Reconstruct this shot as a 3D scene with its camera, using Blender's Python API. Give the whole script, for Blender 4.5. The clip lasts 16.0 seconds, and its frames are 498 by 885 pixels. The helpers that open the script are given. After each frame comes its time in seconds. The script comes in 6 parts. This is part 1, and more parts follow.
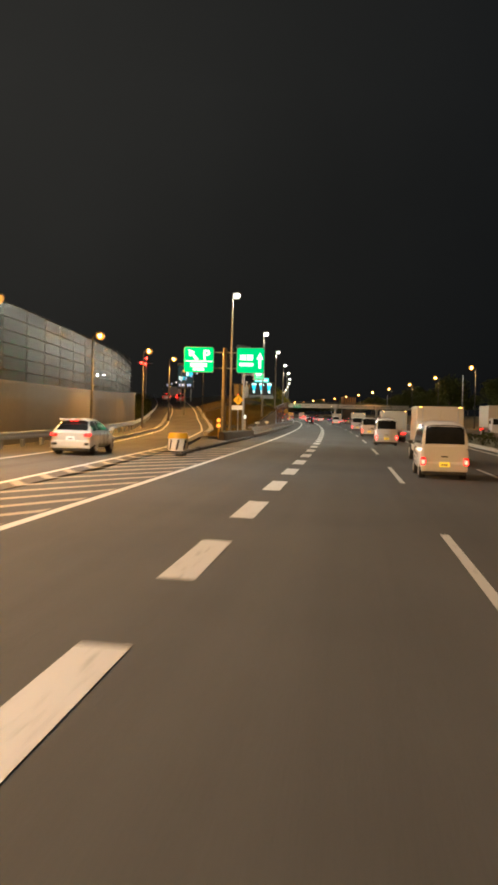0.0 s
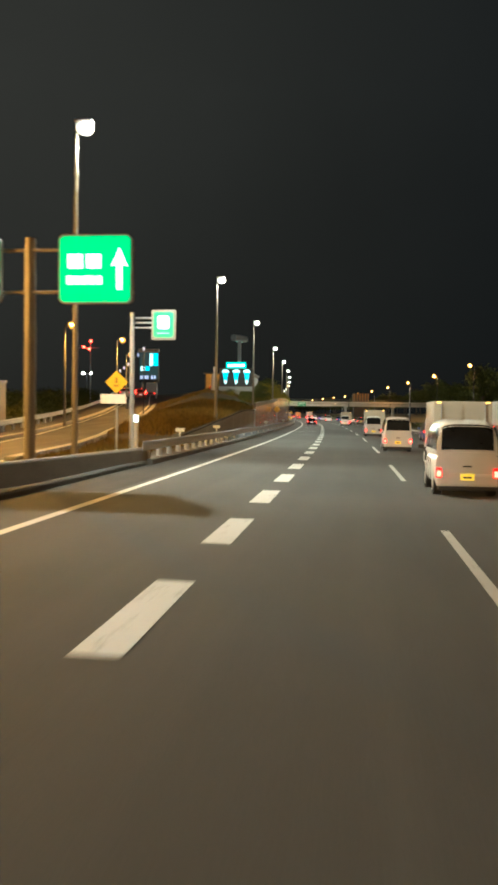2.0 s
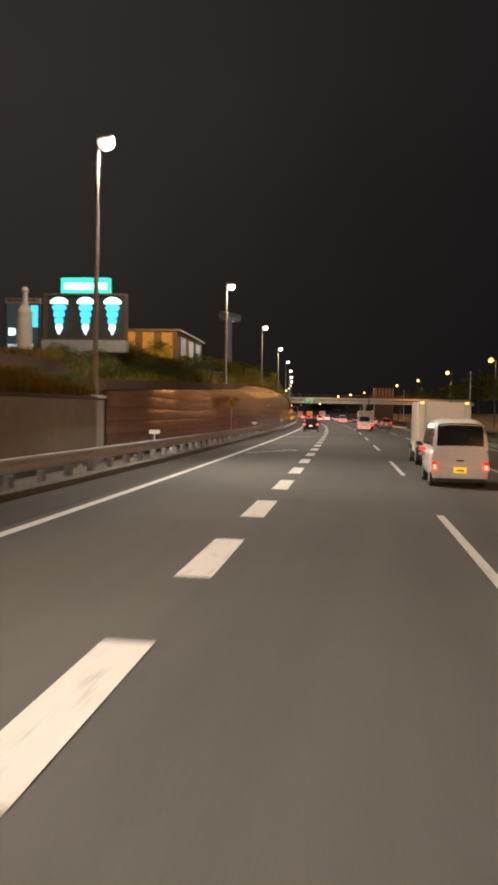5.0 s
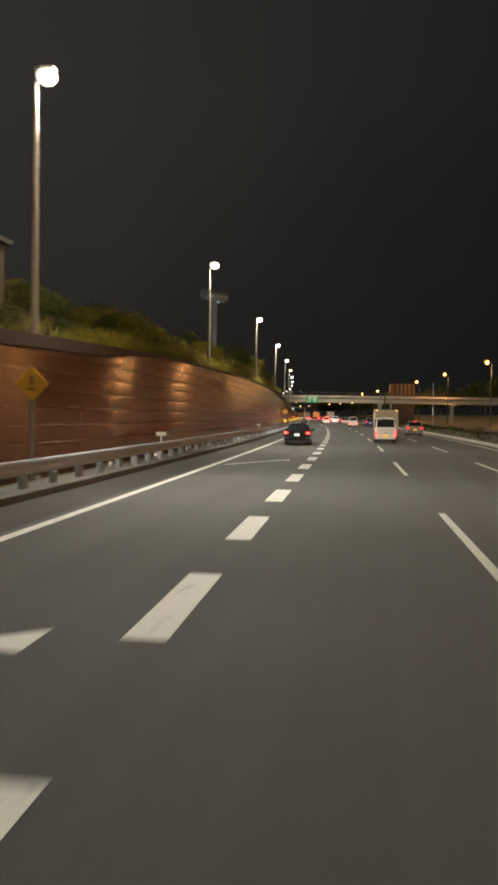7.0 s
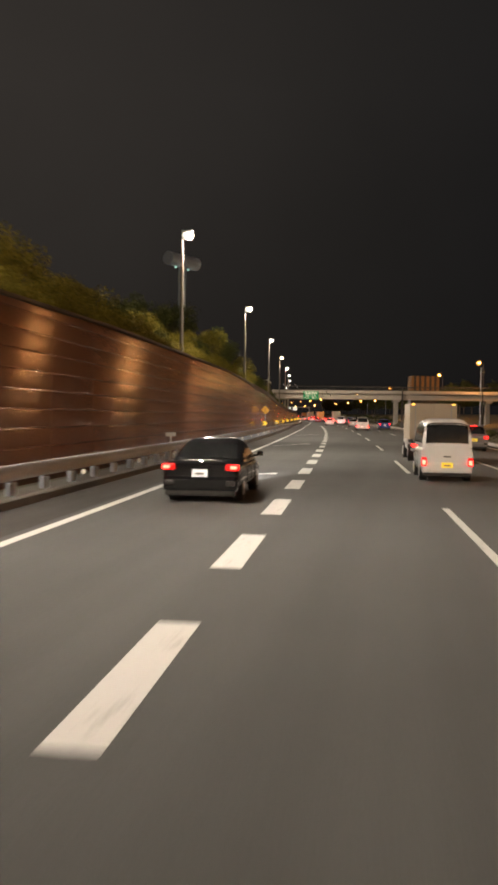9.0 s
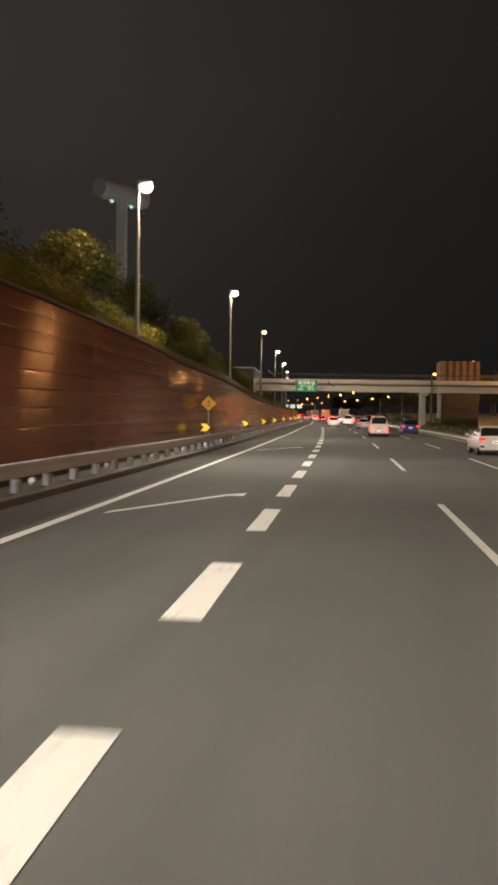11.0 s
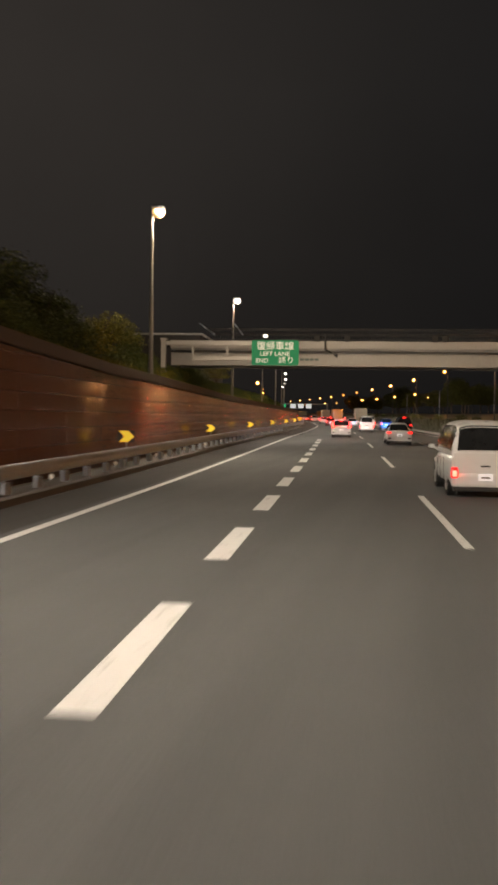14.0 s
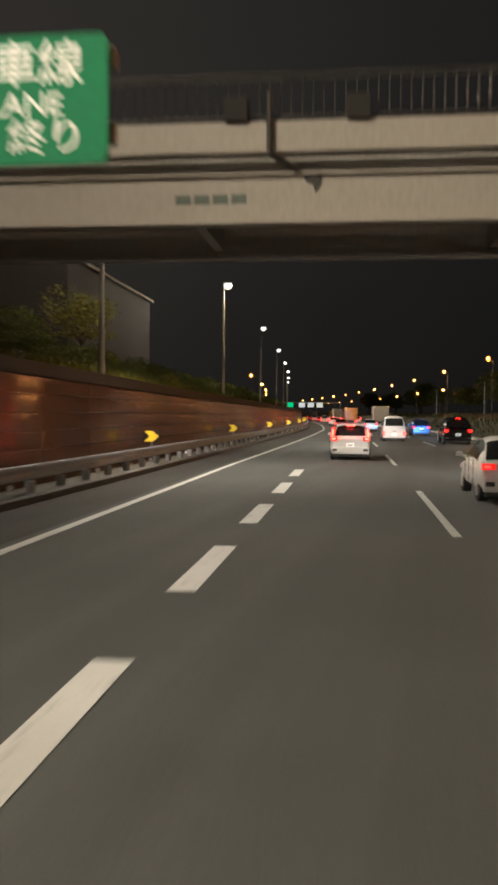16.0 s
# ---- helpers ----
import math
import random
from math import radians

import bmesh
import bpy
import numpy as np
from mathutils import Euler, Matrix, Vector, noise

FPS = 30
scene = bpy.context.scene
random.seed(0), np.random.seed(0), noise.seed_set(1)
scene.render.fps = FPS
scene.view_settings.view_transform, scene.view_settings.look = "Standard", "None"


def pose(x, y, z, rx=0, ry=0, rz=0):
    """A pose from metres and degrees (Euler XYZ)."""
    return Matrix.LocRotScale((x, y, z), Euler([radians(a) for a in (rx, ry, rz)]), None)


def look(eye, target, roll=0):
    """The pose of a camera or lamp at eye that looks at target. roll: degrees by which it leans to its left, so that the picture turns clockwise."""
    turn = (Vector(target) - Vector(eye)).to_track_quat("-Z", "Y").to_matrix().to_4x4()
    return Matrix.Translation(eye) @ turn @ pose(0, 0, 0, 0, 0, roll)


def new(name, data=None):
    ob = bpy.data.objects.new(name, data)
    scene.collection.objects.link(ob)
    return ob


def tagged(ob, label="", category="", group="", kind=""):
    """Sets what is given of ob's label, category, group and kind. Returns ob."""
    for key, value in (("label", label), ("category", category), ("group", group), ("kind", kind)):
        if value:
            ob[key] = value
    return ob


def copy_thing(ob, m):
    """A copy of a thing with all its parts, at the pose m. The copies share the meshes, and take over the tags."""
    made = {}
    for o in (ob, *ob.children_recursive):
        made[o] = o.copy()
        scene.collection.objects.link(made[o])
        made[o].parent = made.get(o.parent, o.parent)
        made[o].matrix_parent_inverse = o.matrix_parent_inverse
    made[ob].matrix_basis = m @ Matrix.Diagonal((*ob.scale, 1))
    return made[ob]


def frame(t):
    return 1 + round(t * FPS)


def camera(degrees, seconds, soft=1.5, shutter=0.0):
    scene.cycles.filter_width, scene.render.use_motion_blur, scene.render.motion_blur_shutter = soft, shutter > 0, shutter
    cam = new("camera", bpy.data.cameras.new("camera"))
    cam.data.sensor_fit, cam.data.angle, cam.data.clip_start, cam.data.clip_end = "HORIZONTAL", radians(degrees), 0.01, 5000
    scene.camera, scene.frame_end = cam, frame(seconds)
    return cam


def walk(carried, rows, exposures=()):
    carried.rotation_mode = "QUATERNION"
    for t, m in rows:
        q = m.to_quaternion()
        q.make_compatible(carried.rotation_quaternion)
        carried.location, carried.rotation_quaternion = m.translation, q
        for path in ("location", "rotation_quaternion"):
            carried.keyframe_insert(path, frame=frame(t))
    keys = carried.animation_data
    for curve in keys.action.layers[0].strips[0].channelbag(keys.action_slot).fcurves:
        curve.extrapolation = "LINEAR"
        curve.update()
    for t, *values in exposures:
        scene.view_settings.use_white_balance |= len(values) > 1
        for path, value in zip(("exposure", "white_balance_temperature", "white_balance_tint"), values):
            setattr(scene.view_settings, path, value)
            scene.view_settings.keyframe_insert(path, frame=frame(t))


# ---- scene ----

# ---- the road's line: s metres along, o metres to its right, z up ----
BEND = (0.19, 0.20, 0.31, 0.38, 0.40, 0.09, 0.50, 0.32, 0.44, 0.14, 0.39, 0.46, 0.41, 0.37, 0.35)  # per km, every 40 m from -40
S_GRID = np.arange(-300.0, 1501.0, 1.0)
_bend = np.interp(S_GRID, np.arange(-40.0, 521.0, 40.0), BEND) * 1e-3
_bend[S_GRID > 900] = 0.0
H_GRID = np.concatenate([[0], np.cumsum((_bend[1:] + _bend[:-1]) / 2)])
H_GRID -= np.interp(0, S_GRID, H_GRID)
_mid = (H_GRID[1:] + H_GRID[:-1]) / 2
X_GRID = np.concatenate([[0], np.cumsum(-np.sin(_mid))])
Y_GRID = np.concatenate([[0], np.cumsum(np.cos(_mid))])
X_GRID -= np.interp(0, S_GRID, X_GRID)
Y_GRID -= np.interp(0, S_GRID, Y_GRID)


def heading(s):
    return float(np.interp(s, S_GRID, H_GRID))


def lean(s):
    """Crossfall of the carriageway."""
    return -0.018 + 0.026 * min(max(s, 0), 320) / 300


def at(s, o=0.0, z=0.0):
    h = heading(s)
    return Vector((float(np.interp(s, S_GRID, X_GRID)) + o * math.cos(h), float(np.interp(s, S_GRID, Y_GRID)) + o * math.sin(h),
                   z + min(max(o, -10), 12) * lean(s)))


def spot(s, o=0.0, z=0.0, turn=0.0):
    """A standing pose on the road: x to the right, y along it."""
    return Matrix.Translation(at(s, o, z)) @ Matrix.Rotation(heading(s) + radians(turn), 4, "Z")


# ---- camera ----
cam = camera(31.8, 16.0, 3.2, 0.4)
EYE = 1.958
# seconds, metres along, metres to the right, yaw off the road, pitch, roll
DRIVE = (
    (0.0, 0.00, 0.07, 6.77, -1.86, -1.36), (0.5, 10.09, 0.07, 6.82, -1.90, -1.34), (1.0, 20.04, 0.09, 6.85, -1.91, -1.05),
    (1.5, 29.94, 0.10, 6.90, -1.88, -0.85), (2.0, 39.86, 0.12, 6.99, -1.86, -0.68), (2.5, 49.60, 0.09, 6.96, -1.91, -0.53),
    (3.0, 59.28, 0.11, 6.97, -1.87, -0.65), (3.5, 68.97, 0.09, 7.01, -1.94, -0.82), (4.0, 78.54, 0.06, 7.04, -2.05, -1.18),
    (4.5, 87.95, -0.02, 6.99, -1.99, -1.11), (5.0, 97.53, -0.04, 7.03, -1.93, -1.02),
    (5.5, 107.35, -0.06, 7.01, -1.91, -1.00), (6.0, 117.21, -0.08, 6.98, -1.89, -0.98), (6.5, 127.08, -0.10, 6.96, -1.87, -0.95),
    (7.0, 136.97, -0.12, 6.94, -1.84, -0.93),
    (7.5, 146.82, -0.14, 6.92, -1.82, -0.91), (8.0, 156.51, -0.16, 7.01, -1.95, -0.89), (8.5, 166.26, -0.22, 7.06, -2.08, -0.72),
    (9.0, 176.08, -0.26, 7.08, -1.82, -0.78),
    (9.5, 185.93, -0.28, 7.01, -1.85, -0.81), (10.0, 195.80, -0.29, 6.94, -1.88, -0.85), (10.5, 205.70, -0.30, 6.87, -1.91, -0.88),
    (11.0, 215.60, -0.31, 6.79, -1.94, -0.92),
    (11.5, 225.44, -0.32, 6.71, -1.96, -0.95), (12.0, 235.26, -0.33, 6.62, -1.97, -1.03), (12.5, 244.97, -0.29, 6.55, -2.02, -1.01),
    (13.0, 254.65, -0.23, 6.61, -2.05, -0.98), (13.5, 263.85, -0.17, 6.63, -1.96, -0.91), (14.0, 273.57, -0.09, 6.70, -1.88, -0.84),
    (14.5, 283.24, 0.02, 6.76, -1.94, -0.86), (15.0, 293.08, 0.05, 6.76, -1.70, -0.67), (15.5, 302.70, 0.07, 6.89, -1.68, -0.64),
    (16.0, 312.45, 0.06, 7.00, -1.87, -0.52),
)
walk(cam, [(t, Matrix.Translation(at(s, o, EYE)) @ pose(0, 0, 0, 90 + p, r, math.degrees(heading(s)) + y)) for t, s, o, y, p, r in DRIVE],
     exposures=((0.0, -0.05, 6050, 1), (0.5, 0.0, 5950, -2), (1.0, 0.03, 5800, -6), (1.7, 0.28, 5780, -9), (2.1, 0.28, 5780, -9), (2.6, 0.1, 6400, 6), (3.0, 0.05, 6500, 8), (3.5, 0.15, 6650, 12), (4.1, 0.16, 6550, 9), (4.6, 0.02, 6750, 16), (6.0, 0.05, 6600, 12),
                (7.5, 0.1, 6250, 3), (8.2, 0.1, 6700, 13), (9.5, 0.1, 6650, 12), (11.3, 0.12, 6600, 12), (12.0, -0.08, 6700, 15), (13.0, 0.1, 6600, 12), (14.0, -0.03, 6650, 13), (15.0, 0.15, 6700, 14), (15.5, -0.1, 6500, 9), (16.0, -0.1, 6450, 8)))

# ---- night sky, faintly lit by the city ----
world = bpy.data.worlds.new("night_sky")
world.use_nodes = True
scene.world = world
_w = world.node_tree
_tc, _sep, _side, _glow = (_w.nodes.new("ShaderNode" + k) for k in ("TexCoord", "SeparateXYZ", "MapRange", "ValToRGB"))
_side.inputs["From Min"].default_value, _side.inputs["From Max"].default_value = -0.55, 0.30
_glow.color_ramp.elements[0].position, _glow.color_ramp.elements[0].color = 0.0, (0.0300, 0.0262, 0.0228, 1)
_glow.color_ramp.elements[1].position, _glow.color_ramp.elements[1].color = 1.0, (0.0060, 0.0065, 0.0075, 1)
_e = _glow.color_ramp.elements.new(0.55)
_e.color = (0.0165, 0.0152, 0.0140, 1)
_cloud, _band, _mul, _mul2 = (_w.nodes.new("ShaderNode" + k) for k in ("TexNoise", "MapRange", "Math", "VectorMath"))
_cloud.inputs["Scale"].default_value, _cloud.inputs["Detail"].default_value = 2.6, 4
_band.inputs["From Min"].default_value, _band.inputs["From Max"].default_value = 0.0, 0.34
_band.inputs["To Min"].default_value, _band.inputs["To Max"].default_value = 0.62, 1.12
_lift = _w.nodes.new("ShaderNodeMapRange")
_lift.inputs["To Min"].default_value, _lift.inputs["To Max"].default_value = 0.72, 1.28
_mul.operation, _mul2.operation = "MULTIPLY", "SCALE"
_w.links.new(_tc.outputs["Generated"], _sep.inputs[0]), _w.links.new(_tc.outputs["Generated"], _cloud.inputs["Vector"])
_w.links.new(_sep.outputs["X"], _side.inputs["Value"]), _w.links.new(_side.outputs[0], _glow.inputs[0])
_w.links.new(_sep.outputs["Z"], _band.inputs["Value"]), _w.links.new(_cloud.outputs["Fac"], _lift.inputs["Value"])
_w.links.new(_band.outputs[0], _mul.inputs[0]), _w.links.new(_lift.outputs[0], _mul.inputs[1])
_w.links.new(_glow.outputs[0], _mul2.inputs[0]), _w.links.new(_mul.outputs[0], _mul2.inputs["Scale"])
_w.links.new(_mul2.outputs[0], _w.nodes["Background"].inputs[0])

WHITE_LAMP, AMBER_LAMP = (1.0, 0.868, 0.685), (1.0, 0.45, 0.14)
RAMP_LAMP = (1.0, 0.44, 0.09)
WHITE_WATT, AMBER_WATT, RAMP_WATT = 12200, 3400, 7500


def lamp_light(s, o, z, watt, colour, tilt=60, cone=172, spill=0.0, blend=0.95):
    """The wide downward beam of a street lamp, leaning over the road, and what its bowl spills all round."""
    light = new("lamp_light", bpy.data.lights.new("lamp_light", "SPOT"))
    light.data.energy, light.data.color, light.data.shadow_soft_size = watt, colour, 0.15
    light.data.spot_size, light.data.spot_blend = radians(cone), blend
    light.matrix_basis = spot(s, o, z) @ Matrix.Rotation(radians(-tilt), 4, "Y")
    if spill:
        glow = new("lamp_spill", bpy.data.lights.new("lamp_spill", "POINT"))
        glow.data.energy, glow.data.color, glow.data.shadow_soft_size = watt * spill, colour, 0.15
        glow.matrix_basis = spot(s, o, z)


LAMP_S = (67.3, 98.9, 126.7, 160.0, 189.6, 219.7, 250.2, 280.9, 312.1, 342.5, 373.1, 403.5, 434.6, 465.0, 496.0, 527.0, 558.0)
FILL_S = (-24.0, 2.5, 29.0)  # added lamps, unseen beyond the exit lane, that fill in light on the near road
for s in FILL_S:
    lamp_light(s, -12.6, 10.72, WHITE_WATT * (0.75 if s > 20 else 0.55), (1.0, 0.95, 0.87), 52)
WORN_S = 312.1  # an old lamp, dimmer and more yellow than its neighbours
for s in LAMP_S:
    if s == WORN_S:
        lamp_light(s, -8.0, 10.72, WHITE_WATT * 0.8, (1.0, 0.85, 0.64), spill=0.17)
    else:
        lamp_light(s, -8.0, 10.72, WHITE_WATT, WHITE_LAMP, spill=0.17 if s < 380 else 0.0)
AMBER_S = [27.1 + 42.15 * k for k in range(5)] + [237.85 + 43.1 * k for k in range(16)]
for s in AMBER_S[:13]:
    lamp_light(s, 23.6, 10.3, AMBER_WATT, AMBER_LAMP, -22, 160, 0.4, 0.5)
RAMP_LAMPS = ((-22.0, -13.6, 6.9), (-1.8, -14.4, 6.9), (18.5, -15.2, 6.9), (39.0, -16.2, 6.9), (59.3, -17.0, 7.0), (79.8, -17.95, 7.45), (100.0, -19.2, 8.0), (120.4, -20.56, 8.67), (138.5, -23.85, 8.55))
for s, o, z in RAMP_LAMPS:
    lamp_light(s, o + 0.3, z - 0.3, RAMP_WATT * (1.9 if s < 30 else 0.7 if s < 50 else 1.2 if s < 85 else 0.7), RAMP_LAMP, 46 if s < 85 else 8, 172 if s < 85 else 150, 0.0, 0.5)


# ---- materials ----
def nodes_of(name, rough=0.7, metal=0.0):
    m = bpy.data.materials.new(name)
    m.use_nodes = True
    b = m.node_tree.nodes["Principled BSDF"]
    b.inputs["Roughness"].default_value, b.inputs["Metallic"].default_value = rough, metal
    return m, m.node_tree, b


def surface(name, dark, light, fine=40.0, coarse=0.6, rough=0.75, metal=0.0, bump=0.2, stretch=(1, 1, 1), coat=0.0, random_tint=0.0, mixing=0.5, coat_relief=False):
    """A two-scale weathered surface: fine grain over coarse stains, with a fine relief."""
    m, t, b = nodes_of(name, rough, metal)
    co, mp = t.nodes.new("ShaderNodeTexCoord"), t.nodes.new("ShaderNodeMapping")
    mp.inputs["Scale"].default_value = stretch
    t.links.new(co.outputs["Object"], mp.inputs["Vector"])
    a, c = t.nodes.new("ShaderNodeTexNoise"), t.nodes.new("ShaderNodeTexNoise")
    a.inputs["Scale"].default_value, a.inputs["Detail"].default_value = fine, 4
    c.inputs["Scale"].default_value, c.inputs["Detail"].default_value, c.inputs["Roughness"].default_value = coarse, 6, 0.65
    t.links.new(mp.outputs[0], a.inputs["Vector"]), t.links.new(mp.outputs[0], c.inputs["Vector"])
    mix = t.nodes.new("ShaderNodeMix")
    mix.inputs["Factor"].default_value = mixing
    t.links.new(a.outputs["Fac"], mix.inputs["A"]), t.links.new(c.outputs["Fac"], mix.inputs["B"])
    ramp = t.nodes.new("ShaderNodeValToRGB")
    ramp.color_ramp.elements[0].position, ramp.color_ramp.elements[0].color = 0.32, (*dark, 1)
    ramp.color_ramp.elements[1].position, ramp.color_ramp.elements[1].color = 0.68, (*light, 1)
    t.links.new(mix.outputs["Result"], ramp.inputs[0])
    colour = ramp.outputs[0]
    if random_tint:
        info, hsv, mr = t.nodes.new("ShaderNodeObjectInfo"), t.nodes.new("ShaderNodeHueSaturation"), t.nodes.new("ShaderNodeMapRange")
        mr.inputs["To Min"].default_value, mr.inputs["To Max"].default_value = 1 - random_tint, 1 + random_tint
        t.links.new(info.outputs["Random"], mr.inputs["Value"]), t.links.new(mr.outputs[0], hsv.inputs["Value"])
        t.links.new(colour, hsv.inputs["Color"])
        colour = hsv.outputs[0]
    t.links.new(colour, b.inputs["Base Color"])
    rr = t.nodes.new("ShaderNodeMapRange")
    rr.inputs["To Min"].default_value, rr.inputs["To Max"].default_value = max(0.05, rough - 0.12), min(1, rough + 0.12)
    t.links.new(c.outputs["Fac"], rr.inputs["Value"]), t.links.new(rr.outputs[0], b.inputs["Roughness"])
    if bump:
        bp = t.nodes.new("ShaderNodeBump")
        bp.inputs["Strength"].default_value, bp.inputs["Distance"].default_value = bump, 0.01
        t.links.new(a.outputs["Fac"], bp.inputs["Height"]), t.links.new(bp.outputs[0], b.inputs["Normal"])
        if coat_relief:
            t.links.new(bp.outputs[0], b.inputs["Coat Normal"])
    b.inputs["Coat Weight"].default_value = coat
    b.inputs["Coat Roughness"].default_value = 0.075 if coat_relief else 0.08
    return m


def glowing(name, colour, strength, base=None):
    m, t, b = nodes_of(name, 0.35)
    b.inputs["Base Color"].default_value = (*(base or colour), 1)
    b.inputs["Emission Color"].default_value = (*colour, 1)
    b.inputs["Emission Strength"].default_value = strength
    return m


def worn_paint(name, colour, under):
    """Road paint, worn through to the asphalt in streaks."""
    m, t, b = nodes_of(name, 0.6)
    co = t.nodes.new("ShaderNodeTexCoord")
    n, g = t.nodes.new("ShaderNodeTexNoise"), t.nodes.new("ShaderNodeTexNoise")
    n.inputs["Scale"].default_value, n.inputs["Detail"].default_value, n.inputs["Roughness"].default_value = 3.0, 9, 0.75
    g.inputs["Scale"].default_value = 60
    mp = t.nodes.new("ShaderNodeMapping")
    mp.inputs["Scale"].default_value = (2.2, 0.35, 1)
    t.links.new(co.outputs["Object"], mp.inputs[0]), t.links.new(mp.outputs[0], n.inputs["Vector"]), t.links.new(co.outputs["Object"], g.inputs["Vector"])
    ramp = t.nodes.new("ShaderNodeValToRGB")
    ramp.color_ramp.elements[0].position, ramp.color_ramp.elements[0].color = 0.27, (*under, 1)
    ramp.color_ramp.elements[1].position, ramp.color_ramp.elements[1].color = 0.46, (*colour, 1)
    t.links.new(n.outputs["Fac"], ramp.inputs[0]), t.links.new(ramp.outputs[0], b.inputs["Base Color"])
    bp = t.nodes.new("ShaderNodeBump")
    bp.inputs["Strength"].default_value, bp.inputs["Distance"].default_value = 0.25, 0.006
    t.links.new(g.outputs["Fac"], bp.inputs["Height"]), t.links.new(bp.outputs[0], b.inputs["Normal"])
    return m


def asphalt(name, dark, light):
    """Asphalt: aggregate speckle, long streaks of wear along the lanes and blotches of repair."""
    m, t, b = nodes_of(name, 0.9)
    b.inputs["Specular IOR Level"].default_value = 0.2
    co = t.nodes.new("ShaderNodeTexCoord")
    mp = t.nodes.new("ShaderNodeMapping")
    mp.inputs["Scale"].default_value = (1.0, 0.03, 1.0)
    t.links.new(co.outputs["Object"], mp.inputs[0])
    grain, streak, blotch = (t.nodes.new("ShaderNodeTexNoise") for _ in range(3))
    for n, sc, de, ve in ((grain, 55, 3, co.outputs["Object"]), (streak, 1.1, 3, mp.outputs[0]), (blotch, 0.13, 5, co.outputs["Object"])):
        n.inputs["Scale"].default_value, n.inputs["Detail"].default_value = sc, de
        t.links.new(ve, n.inputs["Vector"])
    m1, m2 = t.nodes.new("ShaderNodeMix"), t.nodes.new("ShaderNodeMix")
    m1.inputs["Factor"].default_value, m2.inputs["Factor"].default_value = 0.5, 0.32
    t.links.new(streak.outputs["Fac"], m1.inputs["A"]), t.links.new(blotch.outputs["Fac"], m1.inputs["B"])
    t.links.new(m1.outputs["Result"], m2.inputs["A"]), t.links.new(grain.outputs["Fac"], m2.inputs["B"])
    ramp = t.nodes.new("ShaderNodeValToRGB")
    ramp.color_ramp.elements[0].position, ramp.color_ramp.elements[0].color = 0.40, (*dark, 1)
    ramp.color_ramp.elements[1].position, ramp.color_ramp.elements[1].color = 0.60, (*light, 1)
    t.links.new(m2.outputs["Result"], ramp.inputs[0]), t.links.new(ramp.outputs[0], b.inputs["Base Color"])
    rr = t.nodes.new("ShaderNodeMapRange")
    rr.inputs["To Min"].default_value, rr.inputs["To Max"].default_value = 0.78, 0.95
    t.links.new(streak.outputs["Fac"], rr.inputs["Value"]), t.links.new(rr.outputs[0], b.inputs["Roughness"])
    bp = t.nodes.new("ShaderNodeBump")
    bp.inputs["Strength"].default_value, bp.inputs["Distance"].default_value = 0.5, 0.008
    t.links.new(grain.outputs["Fac"], bp.inputs["Height"]), t.links.new(bp.outputs[0], b.inputs["Normal"])
    return m


def leafy(name, dark, light):
    """Leaves that vary clump by clump."""
    m, t, b = nodes_of(name, 0.8)
    b.inputs["Specular IOR Level"].default_value = 0.15
    geo, ramp = t.nodes.new("ShaderNodeNewGeometry"), t.nodes.new("ShaderNodeValToRGB")
    ramp.color_ramp.elements[0].color, ramp.color_ramp.elements[1].color = (*dark, 1), (*light, 1)
    t.links.new(geo.outputs["Random Per Island"], ramp.inputs[0]), t.links.new(ramp.outputs[0], b.inputs["Base Color"])
    return m


def paint_of(name, colour, metal=0.0, rough=0.3):
    return surface(name, [c * 0.93 for c in colour], colour, 6, 1.2, rough, metal, 0.0, coat=0.6)


ASPHALT = asphalt("asphalt", (0.052, 0.0555, 0.0560), (0.083, 0.0875, 0.0885))
# darker than the lanes: the dimness beside the wall is in this colour
SHOULDER = asphalt("shoulder_asphalt", (0.022, 0.021, 0.020), (0.050, 0.048, 0.046))
RAMP_ASPHALT = asphalt("ramp_asphalt", (0.055, 0.052, 0.048), (0.11, 0.105, 0.10))
PAINT = worn_paint("road_paint", (0.45, 0.457, 0.452), (0.20, 0.20, 0.198))
BARRIER_CONCRETE = surface("grimy_concrete", (0.055, 0.046, 0.036), (0.115, 0.100, 0.080), 20, 0.6, 0.85, bump=0.3)
STAINED_CONCRETE = surface("stained_concrete", (0.19, 0.193, 0.19), (0.335, 0.335, 0.325), 8, 0.35, 0.85, bump=0.4, stretch=(1, 1, 0.5))
MEDIAN_BLADE = leafy("median_blades", (0.014, 0.016, 0.005), (0.050, 0.050, 0.014))
MEDIAN_GROUND = surface("median_ground", (0.018, 0.018, 0.008), (0.050, 0.046, 0.020), 14, 0.4, 0.95, bump=0.9)
COLUMN_GREY = surface("column_concrete", (0.44, 0.50, 0.58), (0.56, 0.63, 0.72), 10, 0.3, 0.8, bump=0.15, stretch=(1, 1, 0.3))
PALE_RENDER = surface("pale_render", (0.40, 0.36, 0.31), (0.54, 0.49, 0.43), 12, 0.8, 0.7, bump=0.1)
BARRIER_PANEL = surface("grimy_acrylic", (0.040, 0.030, 0.018), (0.080, 0.060, 0.036), 10, 0.25, 0.34, bump=0.0, stretch=(1, 1, 0.35), random_tint=0.10)
BARRIER_PANEL.node_tree.nodes["Principled BSDF"].inputs["Alpha"].default_value = 0.32
GORE_PAINT = worn_paint("old_yellowed_paint", (0.24, 0.20, 0.145), (0.12, 0.108, 0.088))
